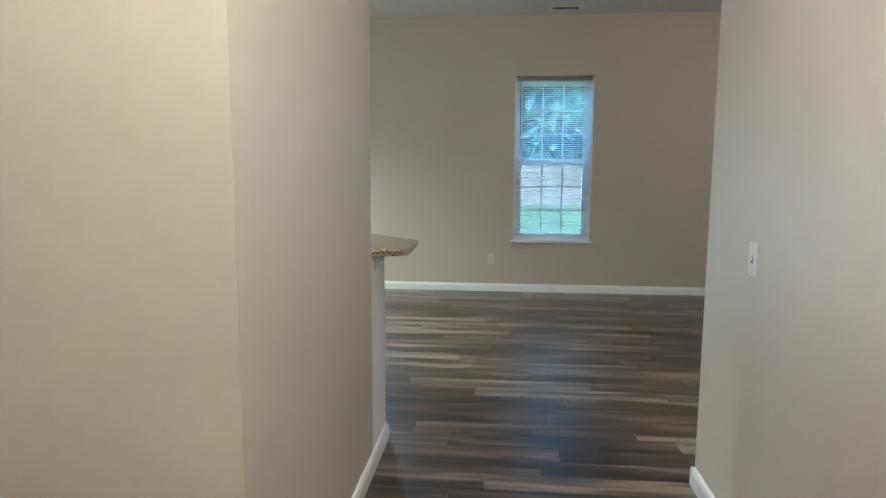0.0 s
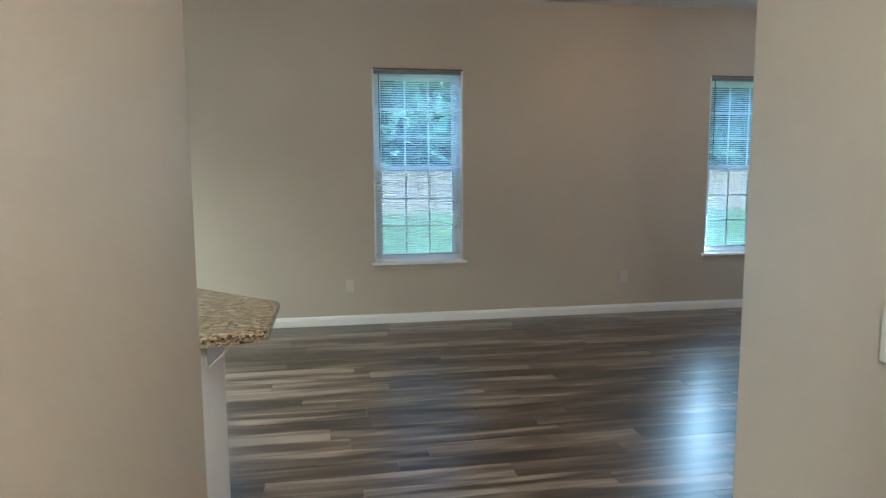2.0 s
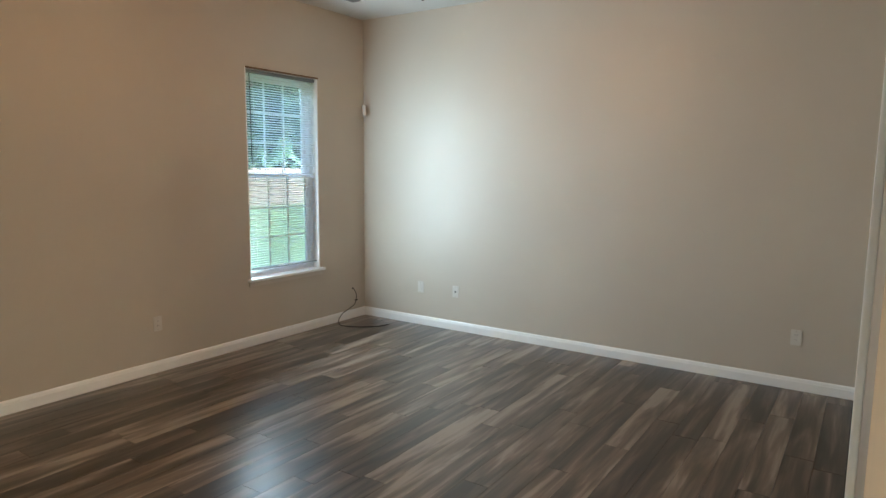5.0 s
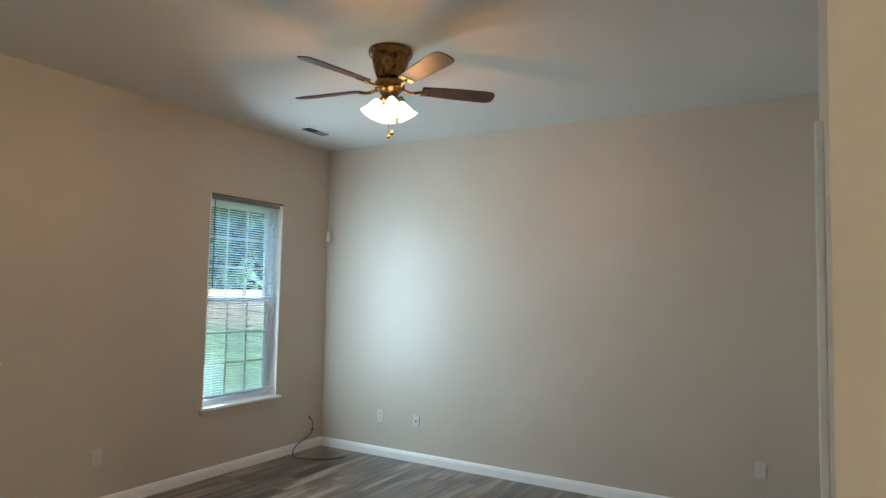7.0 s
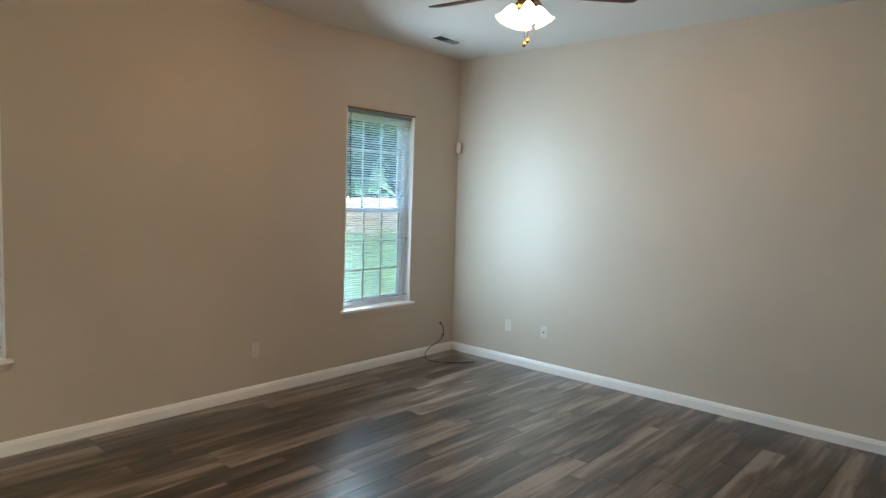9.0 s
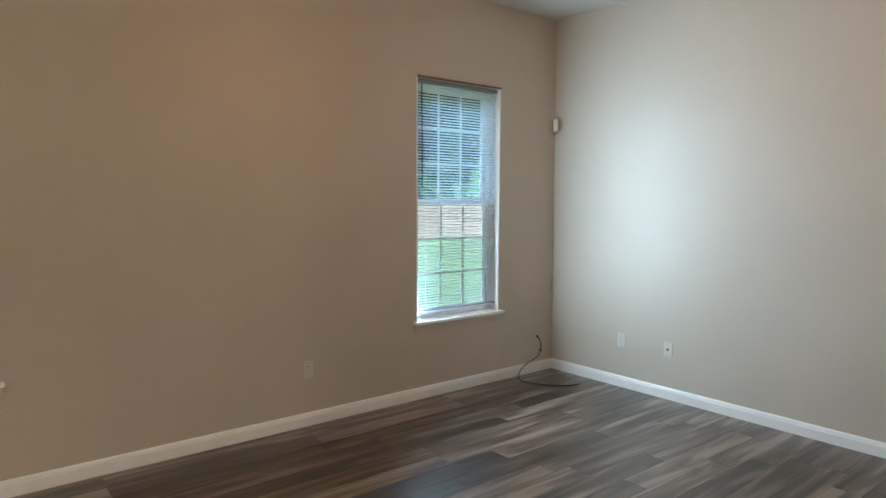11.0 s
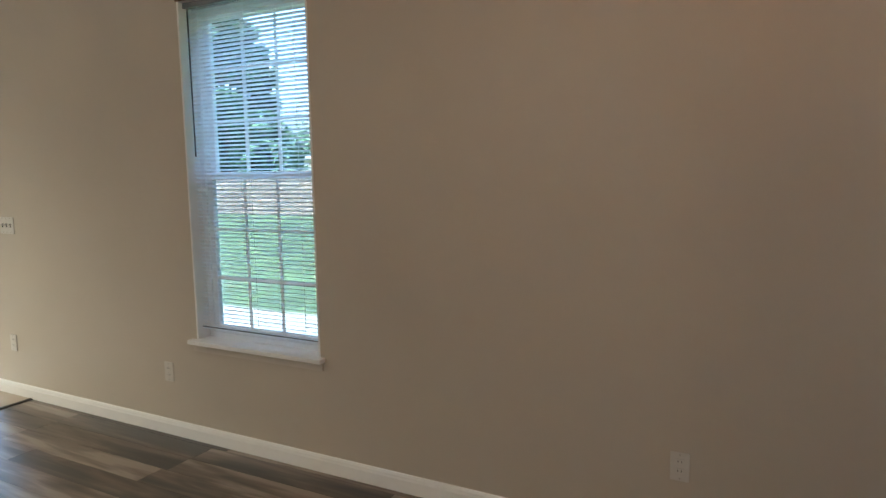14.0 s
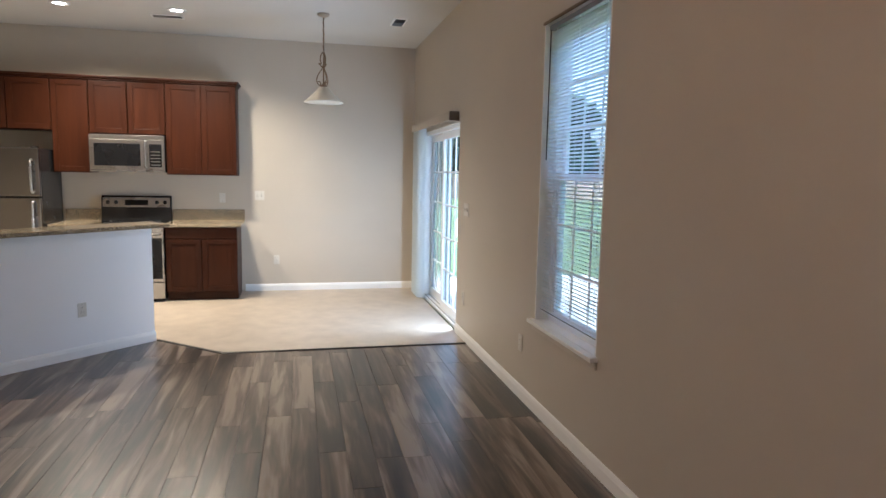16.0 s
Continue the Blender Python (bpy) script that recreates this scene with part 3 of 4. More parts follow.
def plate(kind, where, normal, gangs=1, label="", plain=False):
    """A rounded wall plate with receptacles, toggles or a coax stud."""
    w = 0.072 + (gangs - 1) * 0.046
    h = 0.117
    n = Vector((*normal, 0))
    s = Vector((-n.y, n.x, 0))
    p = thing(kind, where, label, "switch" if "switch" in kind else "outlet")
    o = Vector(where)

    def slabp(name, cu, cz, hw, hh, d0, d1, material, parent, lab="", bev=0.002):
        pa, pb = o + s * (cu - hw) + n * d0, o + s * (cu + hw) + n * d1
        lo = [min(pa[i], pb[i]) for i in range(2)] + [o.z + cz - hh]
        hi = [max(pa[i], pb[i]) for i in range(2)] + [o.z + cz + hh]
        return part(name, boxes((lo, hi), bevel=bev), material, parent, lab)

    face = slabp("cover_plate", 0, 0, w / 2, h / 2, 0, 0.006, PLASTIC, p)
    for g in range(gangs):
        u = (g - (gangs - 1) / 2) * 0.046
        if "switch" in kind:
            slabp("toggle_slot", u, 0, 0.006, 0.013, 0.0055, 0.0075, DARKSLOT, face, "dark slot", 0.0005)
            slabp("toggle", u, 0.004, 0.0045, 0.008, 0.006, 0.017, PLASTIC, face)
        elif kind == "coax_plate":
            part("coax_stud", lathe(bmesh.new(), [(0, 0.016), (0.004, 0.016), (0.004, 0.006), (0.008, 0.006), (0.008, 0)], 12, Matrix.Translation(o + n * 0.005) @ n.to_track_quat("Z", "Y").to_matrix().to_4x4()), DARKSLOT, face, "dark threaded stud")
        else:
            for z in (0.019, -0.019):
                r = slabp("receptacle", u, z, 0.0165, 0.0135, 0.0055, 0.008, PLASTIC, face)
                for q in (-0.0065, 0.0065):
                    slabp("slot", u + q, z + 0.003, 0.0013, 0.004, 0.0078, 0.0085, DARKSLOT, face, "", 0)
        for z in (0.048, -0.048):
            slabp("screw", u, z, 0.003, 0.003, 0.0055, 0.0068, NICKEL, face, "", 0.001)
    return p


plate("outlet", (0.132, YN, 0.39), (0, -1), label="white duplex outlet below the first window")
plate("outlet", (3.015, YN, 0.392), (0, -1), label="white duplex outlet between the windows")
plate("outlet", (-1.47, YN, 0.39), (0, -1), label="white duplex outlet beside the sliding door")
plate("outlet", (XE, 6.65, 0.398), (-1, 0), label="white duplex outlet near the room corner")
plate("coax_plate", (XE, 6.217, 0.396), (-1, 0), label="white coax plate with a dark stud")
plate("outlet", (XE, 3.20, 0.40), (-1, 0), label="white duplex outlet far along the wall")
plate("light_switch", (-1.416, YN, 1.228), (0, -1), 3, "white triple light switch beside the sliding door")
plate("light_switch", (HR, 2.275, 1.13), (-1, 0), 1, "white single light switch on the hallway wall")
plate("light_switch", (XW, 5.43, 1.235), (1, 0), 2, "white double light switch beside the cabinets")
plate("outlet", (XW, 5.63, 0.41), (1, 0), label="white duplex outlet on the dining wall")
plate("outlet", (XW, 4.98, 1.20), (1, 0), label="white duplex outlet above the kitchen counter")


def half_wall_outlet():
    """The plate is set square on the slanting half wall."""
    src = plate("outlet", (0, 0, 0.39), (0, -1), label="white duplex outlet low on the slanting half wall")
    src.matrix_world = Matrix.Translation((-1.385 + 0.0, 2.785 + 1.385 + 0.004, 0.39)) @ pose(0, 0, 0, 0, 0, 135)
    return src


half_wall_outlet()


def motion_sensor():
    m = thing("motion_detector", (5.455, 7.375, 2.17), "white corner motion detector high in the room corner", "detector")
    turn = Matrix.Translation((5.452, 7.372, 2.17)) @ pose(0, 0, 0, 0, 0, 45)
    bm = box(bmesh.new(), (-0.03, -0.02, 0), (0.03, 0.02, 0.115), 0.008)
    bm.transform(turn)
    b = part("housing", bm, PLASTIC, m)
    bm = box(bmesh.new(), (-0.02, -0.006, 0.02), (0.02, 0.004, 0.06), 0.003)
    bm.transform(turn @ Matrix.Translation((0, -0.018, 0)))
    part("lens", bm, FROST, b, "frosted lens")


motion_sensor()


def ceiling_vent(x, y, turn, label):
    v = thing("ceiling_vent", (x, y, ZC), label, "vent", "ceiling registers")
    L, W = 0.165, 0.075
    frame4 = bmesh.new()
    for lo, hi in (((-L, -W, -0.008), (L, -W + 0.022, -0.0005)), ((-L, W - 0.022, -0.008), (L, W, -0.0005)), ((-L, -W + 0.022, -0.008), (-L + 0.022, W - 0.022, -0.0005)), ((L - 0.022, -W + 0.022, -0.008), (L, W - 0.022, -0.0005))):
        box(frame4, lo, hi, 0.002)
    m = Matrix.Translation((x, y, ZC)) @ pose(0, 0, 0, 0, 0, turn)
    frame4.transform(m)
    part("vent_frame", frame4, TRIM, v)
    b = box(bmesh.new(), (-L + 0.022, -W + 0.022, -0.003), (L - 0.022, W - 0.022, -0.0008))
    b.transform(m)
    # Black sheet in place of the unlit duct.
    part("backing", b, DARKSLOT, v, "black sheet standing for the unlit duct")
    for i in range(14):
        u = -L + 0.032 + i * (2 * L - 0.064) / 13
        lean = -52 if i < 7 else 52
        s = box(bmesh.new(), (-0.008, -W + 0.022, -0.0006), (0.008, W - 0.022, 0.0006))
        s.transform(m @ Matrix.Translation((u, 0, -0.009)) @ pose(0, 0, 0, 0, lean, 0))
        part("louver", s, LOUVER, v, "louver coloured dark for its shaded side")
    return v


ceiling_vent(0.90, 7.12, 0, "white metal ceiling register above the first window")
ceiling_vent(4.71, 6.93, 0, "white metal ceiling register above the corner window")
ceiling_vent(-2.79, 6.98, 0, "white metal ceiling register above the sliding door")
ceiling_vent(-3.28, 4.56, 90, "white metal ceiling register in the kitchen")

# ---- ceiling fan ----


def ceiling_fan(cx, cy, phase):
    f = thing("ceiling_fan", (cx, cy, ZC), "brass hugger ceiling fan with five dark blades and lit glass shades", "ceiling fan")
    at = Matrix.Translation((cx, cy, ZC))
    part("canopy", lathe(bmesh.new(), [(0, 0), (0.135, 0), (0.14, -0.012), (0.132, -0.026), (0.138, -0.034), (0.128, -0.046), (0.118, -0.05), (0.108, -0.11), (0.088, -0.17), (0.062, -0.195), (0.0, -0.2)], 36, at), BRASS, f)
    part("motor_hub", lathe(bmesh.new(), [(0, -0.19), (0.085, -0.192), (0.095, -0.21), (0.095, -0.245), (0.07, -0.262), (0.05, -0.29), (0.055, -0.315), (0.04, -0.34), (0, -0.345)], 32, at), BRASS, f)
    for i in range(5):
        m = at @ pose(0, 0, -0.245, 0, 0, phase + 72 * i)
        bm = tube(bmesh.new(), [m @ Vector(p) for p in spline([(0.085, 0, 0), (0.13, 0.012, -0.012), (0.17, 0.0, -0.01), (0.225, 0.0, 0.0)], 5)], 0.010, 8)
        iron = part("blade_iron", bm, BRASS, f)
        bm = box(bmesh.new(), (0.20, -0.045, -0.004), (0.245, 0.045, 0.0), 0.0015)
        bm.transform(m @ pose(0, 0, 0, -13))
        part("mount_plate", bm, BRASS, iron)
        bm = bmesh.new()
        out = [(0.205, -0.050), (0.40, -0.062), (0.62, -0.068), (0.665, -0.058), (0.68, -0.03), (0.68, 0.03), (0.665, 0.058), (0.62, 0.068), (0.40, 0.062), (0.205, 0.050)]
        prism(bm, out, 0.001, 0.008, 0.0015)
        bm.transform(m @ pose(0, 0, 0, -13))
        part("blade", bm, BLADE_WOOD, f, "dark walnut blade")
    for i in range(4):
        a = phase + 20 + 90 * i
        m = at @ pose(0, 0, -0.325, 0, 0, a)
        part("lamp_arm", tube(bmesh.new(), [m @ Vector(p) for p in spline([(0.03, 0, 0), (0.05, 0, 0.012), (0.068, 0, 0.0)], 4)], 0.009), BRASS, f)
        mm = m @ Matrix.Translation((0.068, 0, 0.0)) @ pose(0, 0, 0, 0, -30, 0)
        part("tulip_shade", lathe(bmesh.new(), [(0.018, 0.0), (0.026, -0.012), (0.036, -0.035), (0.042, -0.06), (0.050, -0.085), (0.064, -0.105), (0.062, -0.106), (0.047, -0.085), (0.038, -0.06), (0.032, -0.035), (0.022, -0.012), (0.014, -0.002)], 24, mm), FAN_GLOW, f, "lit white tulip glass shade")
    for dx, dz in ((0.02, -0.50), (-0.015, -0.53)):
        c = part("pull_chain", tube(bmesh.new(), [(cx + dx, cy - 0.01, ZC - 0.34), (cx + dx, cy - 0.01, ZC + dz)], 0.0016, 6), BRASS, f)
        part("chain_fob", lathe(bmesh.new(), [(0, 0), (0.004, -0.004), (0.011, -0.022), (0.008, -0.033), (0, -0.037)], 14, Matrix.Translation((cx + dx, cy - 0.01, ZC + dz))), BRASS, c)
    return f


FAN = (3.36, 5.10)
ceiling_fan(*FAN, 26.0)
for _i in range(4):
    _a = radians(26.0 + 20 + 90 * _i)
    lamp("fan_bulb", (FAN[0] + 0.115 * math.cos(_a), FAN[1] + 0.115 * math.sin(_a), ZC - 0.455), FAN_W / 4, (1.0, 0.38, 0.09), 0.03)

# ---- pendant over the dining place ----


def pendant(cx, cy):
    p = thing("pendant_light", (cx, cy, ZC), "bronze scroll pendant lamp with white glass bell shade", "pendant lamp")
    at = Matrix.Translation((cx, cy, ZC))
    part("canopy", lathe(bmesh.new(), [(0, 0), (0.062, 0), (0.064, -0.01), (0.05, -0.028), (0.02, -0.04), (0, -0.042)], 24, at), NICKEL, p)
    part("cord", tube(bmesh.new(), [(cx, cy, ZC - 0.04), (cx + 0.004, cy, ZC - 0.3), (cx - 0.003, cy, ZC - 0.46)], 0.006), BRONZE, p)
    part("chain", tube(bmesh.new(), [(cx + 0.012 * math.sin(k * 1.3), cy + 0.012 * math.cos(k * 1.3), ZC - 0.05 - k * 0.016) for k in range(22)], 0.0035, 6), NICKEL, p)
    at = at @ Matrix.Translation((0, 0, -0.045))
    part("stem", lathe(bmesh.new(), [(0.007, -0.40), (0.007, -0.47), (0.016, -0.48), (0.016, -0.49), (0.007, -0.5), (0.007, -0.66), (0.022, -0.67), (0.034, -0.69), (0.034, -0.70), (0, -0.70)], 16, at), BRONZE, p)
    for k in range(3):
        m = at @ pose(0, 0, 0, 0, 0, 120 * k + 20)
        part("scroll_arm", tube(bmesh.new(), [m @ Vector(q) for q in spline([(0.008, 0, -0.34), (0.028, 0, -0.375), (0.034, 0, -0.42), (0.022, 0, -0.46), (0.05, 0, -0.455), (0.03, 0, -0.475), (0.014, 0, -0.505), (0.05, 0, -0.56), (0.072, 0, -0.62), (0.055, 0, -0.67), (0.03, 0, -0.675), (0.035, 0, -0.645), (0.055, 0, -0.64)], 5)], 0.0055), BRONZE, p)
    part("glass_shade", lathe(bmesh.new(), [(0.03, -0.695), (0.05, -0.70), (0.07, -0.725), (0.12, -0.775), (0.175, -0.83), (0.205, -0.852), (0.204, -0.857), (0.172, -0.836), (0.115, -0.78), (0.065, -0.73), (0.045, -0.705), (0.03, -0.70)], 36, at), FROST, p, "frosted white glass bell shade")


pendant(-2.67, 6.176)


def downlight(x, y):
    d = thing("recessed_light", (x, y, ZC), "lit recessed ceiling downlight with white trim ring", "downlight", "kitchen downlights")
    at = Matrix.Translation((x, y, ZC))
    part("trim_ring", lathe(bmesh.new(), [(0.062, -0.0005), (0.098, -0.0005), (0.098, -0.005), (0.092, -0.009), (0.066, -0.009), (0.062, -0.004)], 32, at), TRIM, d)
    part("bulb_face", lathe(bmesh.new(), [(0, -0.008), (0.045, -0.007), (0.061, -0.002), (0.061, -0.0006), (0, -0.0006)], 28, at), CAN_GLOW, d, "glowing bulb face")
    spot = bpy.data.lights.new("downlight_bulb", "SPOT")
    spot.energy, spot.color, spot.shadow_soft_size, spot.spot_size, spot.spot_blend = CAN_W, (1.0, 0.79, 0.52), 0.11, radians(146), 0.85
    new("downlight_bulb", spot).location = (x, y, ZC - 0.012)


for _x, _y in ((-2.97, 4.705), (-3.01, 3.604)):
    downlight(_x, _y)


def hall_dome(x, y):
    d = thing("ceiling_light", (x, y, ZC), "lit frosted dome ceiling light in the foyer", "ceiling light")
    at = Matrix.Translation((x, y, ZC))
    part("pan", lathe(bmesh.new(), [(0, 0), (0.15, 0), (0.15, -0.02), (0.14, -0.025), (0, -0.025)], 32, at), BRASS, d)
    part("dome", lathe(bmesh.new(), [(0.14, -0.025), (0.135, -0.05), (0.10, -0.085), (0.05, -0.10), (0, -0.104)], 32, at), HALL_GLOW, d, "lit frosted glass dome")
    lamp("hall_bulb", (x, y, ZC - 0.16), HALL_W, (1.0, 0.70, 0.46), 0.12)


hall_dome(0.17, 0.50)

# ---- kitchen ----


def panel_door(parent, x, ya, yb, za, zb, handle=False):
    """A framed cabinet door with a raised centre; its face looks along +x."""
    s = 0.055
    d = part("cabinet_door", boxes(((x, ya, za), (x + 0.019, ya + s, zb)), ((x, yb - s, za), (x + 0.019, yb, zb)), ((x, ya + s, za), (x + 0.019, yb - s, za + s)), ((x, ya + s, zb - s), (x + 0.019, yb - s, zb)), bevel=0.003), CHERRY, parent)
    part("door_panel", boxes(((x + 0.002, ya + s, za + s), (x + 0.010, yb - s, zb - s))), CHERRY, d)
    part("panel_bead", boxes(((x + 0.010, ya + s, za + s), (x + 0.015, yb - s, za + s + 0.008)), ((x + 0.010, ya + s, zb - s - 0.008), (x + 0.015, yb - s, zb - s)), ((x + 0.010, ya + s, za + s + 0.008), (x + 0.015, ya + s + 0.008, zb - s - 0.008)), ((x + 0.010, yb - s - 0.008, za + s + 0.008), (x + 0.015, yb - s, zb - s - 0.008)), bevel=0.0015), CHERRY, d)
    return d


def upper(ya, yb, za, zb, doors, label):
    c = thing("wall_cabinet", (XW, (ya + yb) / 2, za), label, "cabinet", "upper kitchen cabinets")
    part("cabinet_body", boxes(((XW + 0.001, ya + 0.001, za), (-3.885, yb - 0.001, zb)), bevel=0.002), CHERRY, c)
    w = (yb - ya) / doors
    for i in range(doors):
        panel_door(c, -3.884, ya + i * w + 0.006, ya + (i + 1) * w - 0.006, za + 0.012, zb - 0.012)
    return c


ZU = 2.545
upper(4.395, 5.19, 1.482, ZU, 2, "cherry wall cabinet with two tall panelled doors")
upper(3.58, 4.393, 1.936, ZU, 2, "short cherry wall cabinet above the microwave")
upper(3.19, 3.578, 1.49, ZU, 1, "narrow cherry wall cabinet beside the refrigerator")
upper(2.30, 3.188, 1.96, ZU, 2, "short cherry wall cabinet above the refrigerator")
bm = bmesh.new()
box(bm, (XW + 0.001, 2.30, ZU + 0.001), (-3.862, 5.205, ZU + 0.022), 0.003)
box(bm, (XW + 0.001, 2.30, ZU + 0.0225), (-3.842, 5.222, ZU + 0.045), 0.004)
solid("cabinet_crown", bm, CHERRY, "dark cherry crown moulding along the wall cabinets", "moulding")


def base_cabinet(ya, yb, doors, label):
    c = thing("base_cabinet", (-3.9, (ya + yb) / 2, 0), label, "cabinet", "lower kitchen cabinets")
    part("cabinet_body", boxes(((XW + 0.001, ya + 0.001, 0.105), (-3.635, yb - 0.001, 0.878)), bevel=0.002), CHERRY, c)
    part("toe_kick", boxes(((XW + 0.001, ya + 0.002, 0.005), (-3.70, yb - 0.002, 0.104))), CHERRY, c, "recessed toe kick")
    w = (yb - ya) / doors
    for i in range(doors):
        panel_door(c, -3.634, ya + i * w + 0.006, ya + (i + 1) * w - 0.006, 0.12, 0.735)
    part("drawer_front", boxes(((-3.634, ya + 0.006, 0.748), (-3.615, yb - 0.006, 0.868)), bevel=0.004), CHERRY, c)


base_cabinet(4.40, 5.20, 2, "cherry base cabinet with drawer front and two doors")
base_cabinet(3.20, 3.60, 1, "narrow cherry base cabinet between refrigerator and range")
for ya, yb in ((4.395, 5.245), (3.19, 3.605)):
    solid("countertop", box(bmesh.new(), (XW + 0.022, ya, 0.88), (-3.585, yb, 0.918), 0.005), GRANITE, "speckled granite kitchen countertop on the base cabinet", "countertop")
    solid("backsplash", box(bmesh.new(), (XW + 0.001, ya, 0.88), (XW + 0.021, yb, 1.055), 0.003), GRANITE, "low granite backsplash behind the countertop", "backsplash")


def microwave():
    m = thing("microwave_oven", (-4.0, 3.985, 1.505), "stainless over-range microwave with black door window", "microwave")
    a, b, z0, z1, x = 3.585, 4.388, 1.505, 1.93, -3.80
    part("body", boxes(((XW + 0.002, a, z0), (x - 0.03, b, z1)), bevel=0.004), BLACK, m)
    door = part("door", boxes(((x - 0.029, a, z0 + 0.02), (x, b - 0.19, z1 - 0.05)), bevel=0.006), STEEL, m)
    part("window", boxes(((x - 0.002, a + 0.05, z0 + 0.07), (x + 0.002, b - 0.26, z1 - 0.10)), bevel=0.0015), BLACKGLASS, door, "black glass window")
    part("handle", tube(bmesh.new(), spline([(x, b - 0.205, z0 + 0.05), (x + 0.035, b - 0.205, z0 + 0.07), (x + 0.04, b - 0.205, z0 + 0.19), (x + 0.035, b - 0.205, z1 - 0.08), (x, b - 0.205, z1 - 0.06)], 6), 0.011), STEEL, door)
    pan = part("control_panel", boxes(((x - 0.029, b - 0.188, z0 + 0.02), (x, b, z1 - 0.05)), bevel=0.006), STEEL, m)
    part("keypad", boxes(((x - 0.001, b - 0.165, z0 + 0.06), (x + 0.0015, b - 0.03, z1 - 0.10)), bevel=0.001), BLACKGLASS, pan, "black key pad")
    for i in range(5):
        part("key_row", boxes(((x + 0.0015, b - 0.15, z0 + 0.08 + i * 0.038), (x + 0.0022, b - 0.045, z0 + 0.09 + i * 0.038))), STEEL, pan)
    part("vent_grille", boxes(((x - 0.029, a, z1 - 0.048), (x, b, z1)), bevel=0.004), STEEL, m)
    part("bottom_trim", boxes(((x - 0.029, a, z0), (x, b, z0 + 0.018)), bevel=0.003), STEEL, m)


microwave()


def stove():
    s = thing("range_oven", (-3.9, 3.995, 0), "stainless electric range with black glass cooktop and knobs", "stove")
    a, b, x = 3.61, 4.39, -3.60
    part("body", boxes(((XW + 0.03, a, 0.03), (x - 0.02, b, 0.895)), bevel=0.004), BLACK, s)
    part("cooktop", boxes(((XW + 0.03, a - 0.002, 0.896), (x + 0.012, b + 0.002, 0.918)), bevel=0.005), BLACKGLASS, s)
    for y, dx in ((3.8, 0.16), (4.2, 0.16), (3.8, 0.40), (4.2, 0.40)):
        part("burner_ring", lathe(bmesh.new(), [(0.085, 0.0), (0.085, 0.0008), (0.079, 0.0008), (0.079, 0.0)], 32, Matrix.Translation((XW + 0.03 + dx, y, 0.918))), STEEL, s)
    bg = bmesh.new()
    prof = [(XW + 0.03, 0.918), (XW + 0.115, 0.918), (XW + 0.105, 1.08), (XW + 0.09, 1.19), (XW + 0.07, 1.218), (XW + 0.03, 1.218)]
    lo = [bg.verts.new((px, a, pz)) for px, pz in prof]
    hi = [bg.verts.new((px, b, pz)) for px, pz in prof]
    bg.faces.new(lo)
    bg.faces.new(hi[::-1])
    for i in range(len(prof)):
        j = (i + 1) % len(prof)
        bg.faces.new((lo[i], hi[i], hi[j], lo[j]))
    g = part("backguard", bg, BLACK, s)
    tilt = Matrix.Translation((XW + 0.098, 0, 1.135)) @ pose(0, 0, 0, 0, -8, 0)
    bm = box(bmesh.new(), (-0.002, a + 0.012, -0.055), (0.004, b - 0.012, 0.065), 0.003)
    bm.transform(tilt)
    part("control_face", bm, STEEL, g, "stainless control face")
    bm = box(bmesh.new(), (0.003, 3.87, -0.03), (0.006, 4.13, 0.035), 0.002)
    bm.transform(tilt)
    part("display", bm, BLACKGLASS, g, "black display")
    for y in (3.68, 3.77, 4.23, 4.32):
        part("knob", lathe(bmesh.new(), [(0, 0.024), (0.017, 0.023), (0.02, 0.004), (0.023, 0.0)], 18, tilt @ Matrix.Translation((0.004, y, 0.005)) @ pose(0, 0, 0, 0, 90, 0)), BLACK, g, "black knob")
    od = part("oven_door", boxes(((x - 0.019, a, 0.245), (x + 0.012, b, 0.88)), bevel=0.006), STEEL, s)
    part("oven_window", boxes(((x + 0.011, a + 0.02, 0.28), (x + 0.0145, b - 0.02, 0.755)), bevel=0.001), BLACKGLASS, od)
    part("oven_handle", tube(bmesh.new(), spline([(x + 0.012, a + 0.05, 0.80), (x + 0.05, a + 0.07, 0.80), (x + 0.055, (a + b) / 2, 0.80), (x + 0.05, b - 0.07, 0.80), (x + 0.012, b - 0.05, 0.80)], 6), 0.012), STEEL, od)
    part("storage_drawer", boxes(((x - 0.019, a, 0.045), (x + 0.012, b, 0.238)), bevel=0.005), STEEL, s)
    part("plinth", boxes(((XW + 0.05, a + 0.02, 0.005), (x - 0.06, b - 0.02, 0.03))), BLACK, s)


stove()


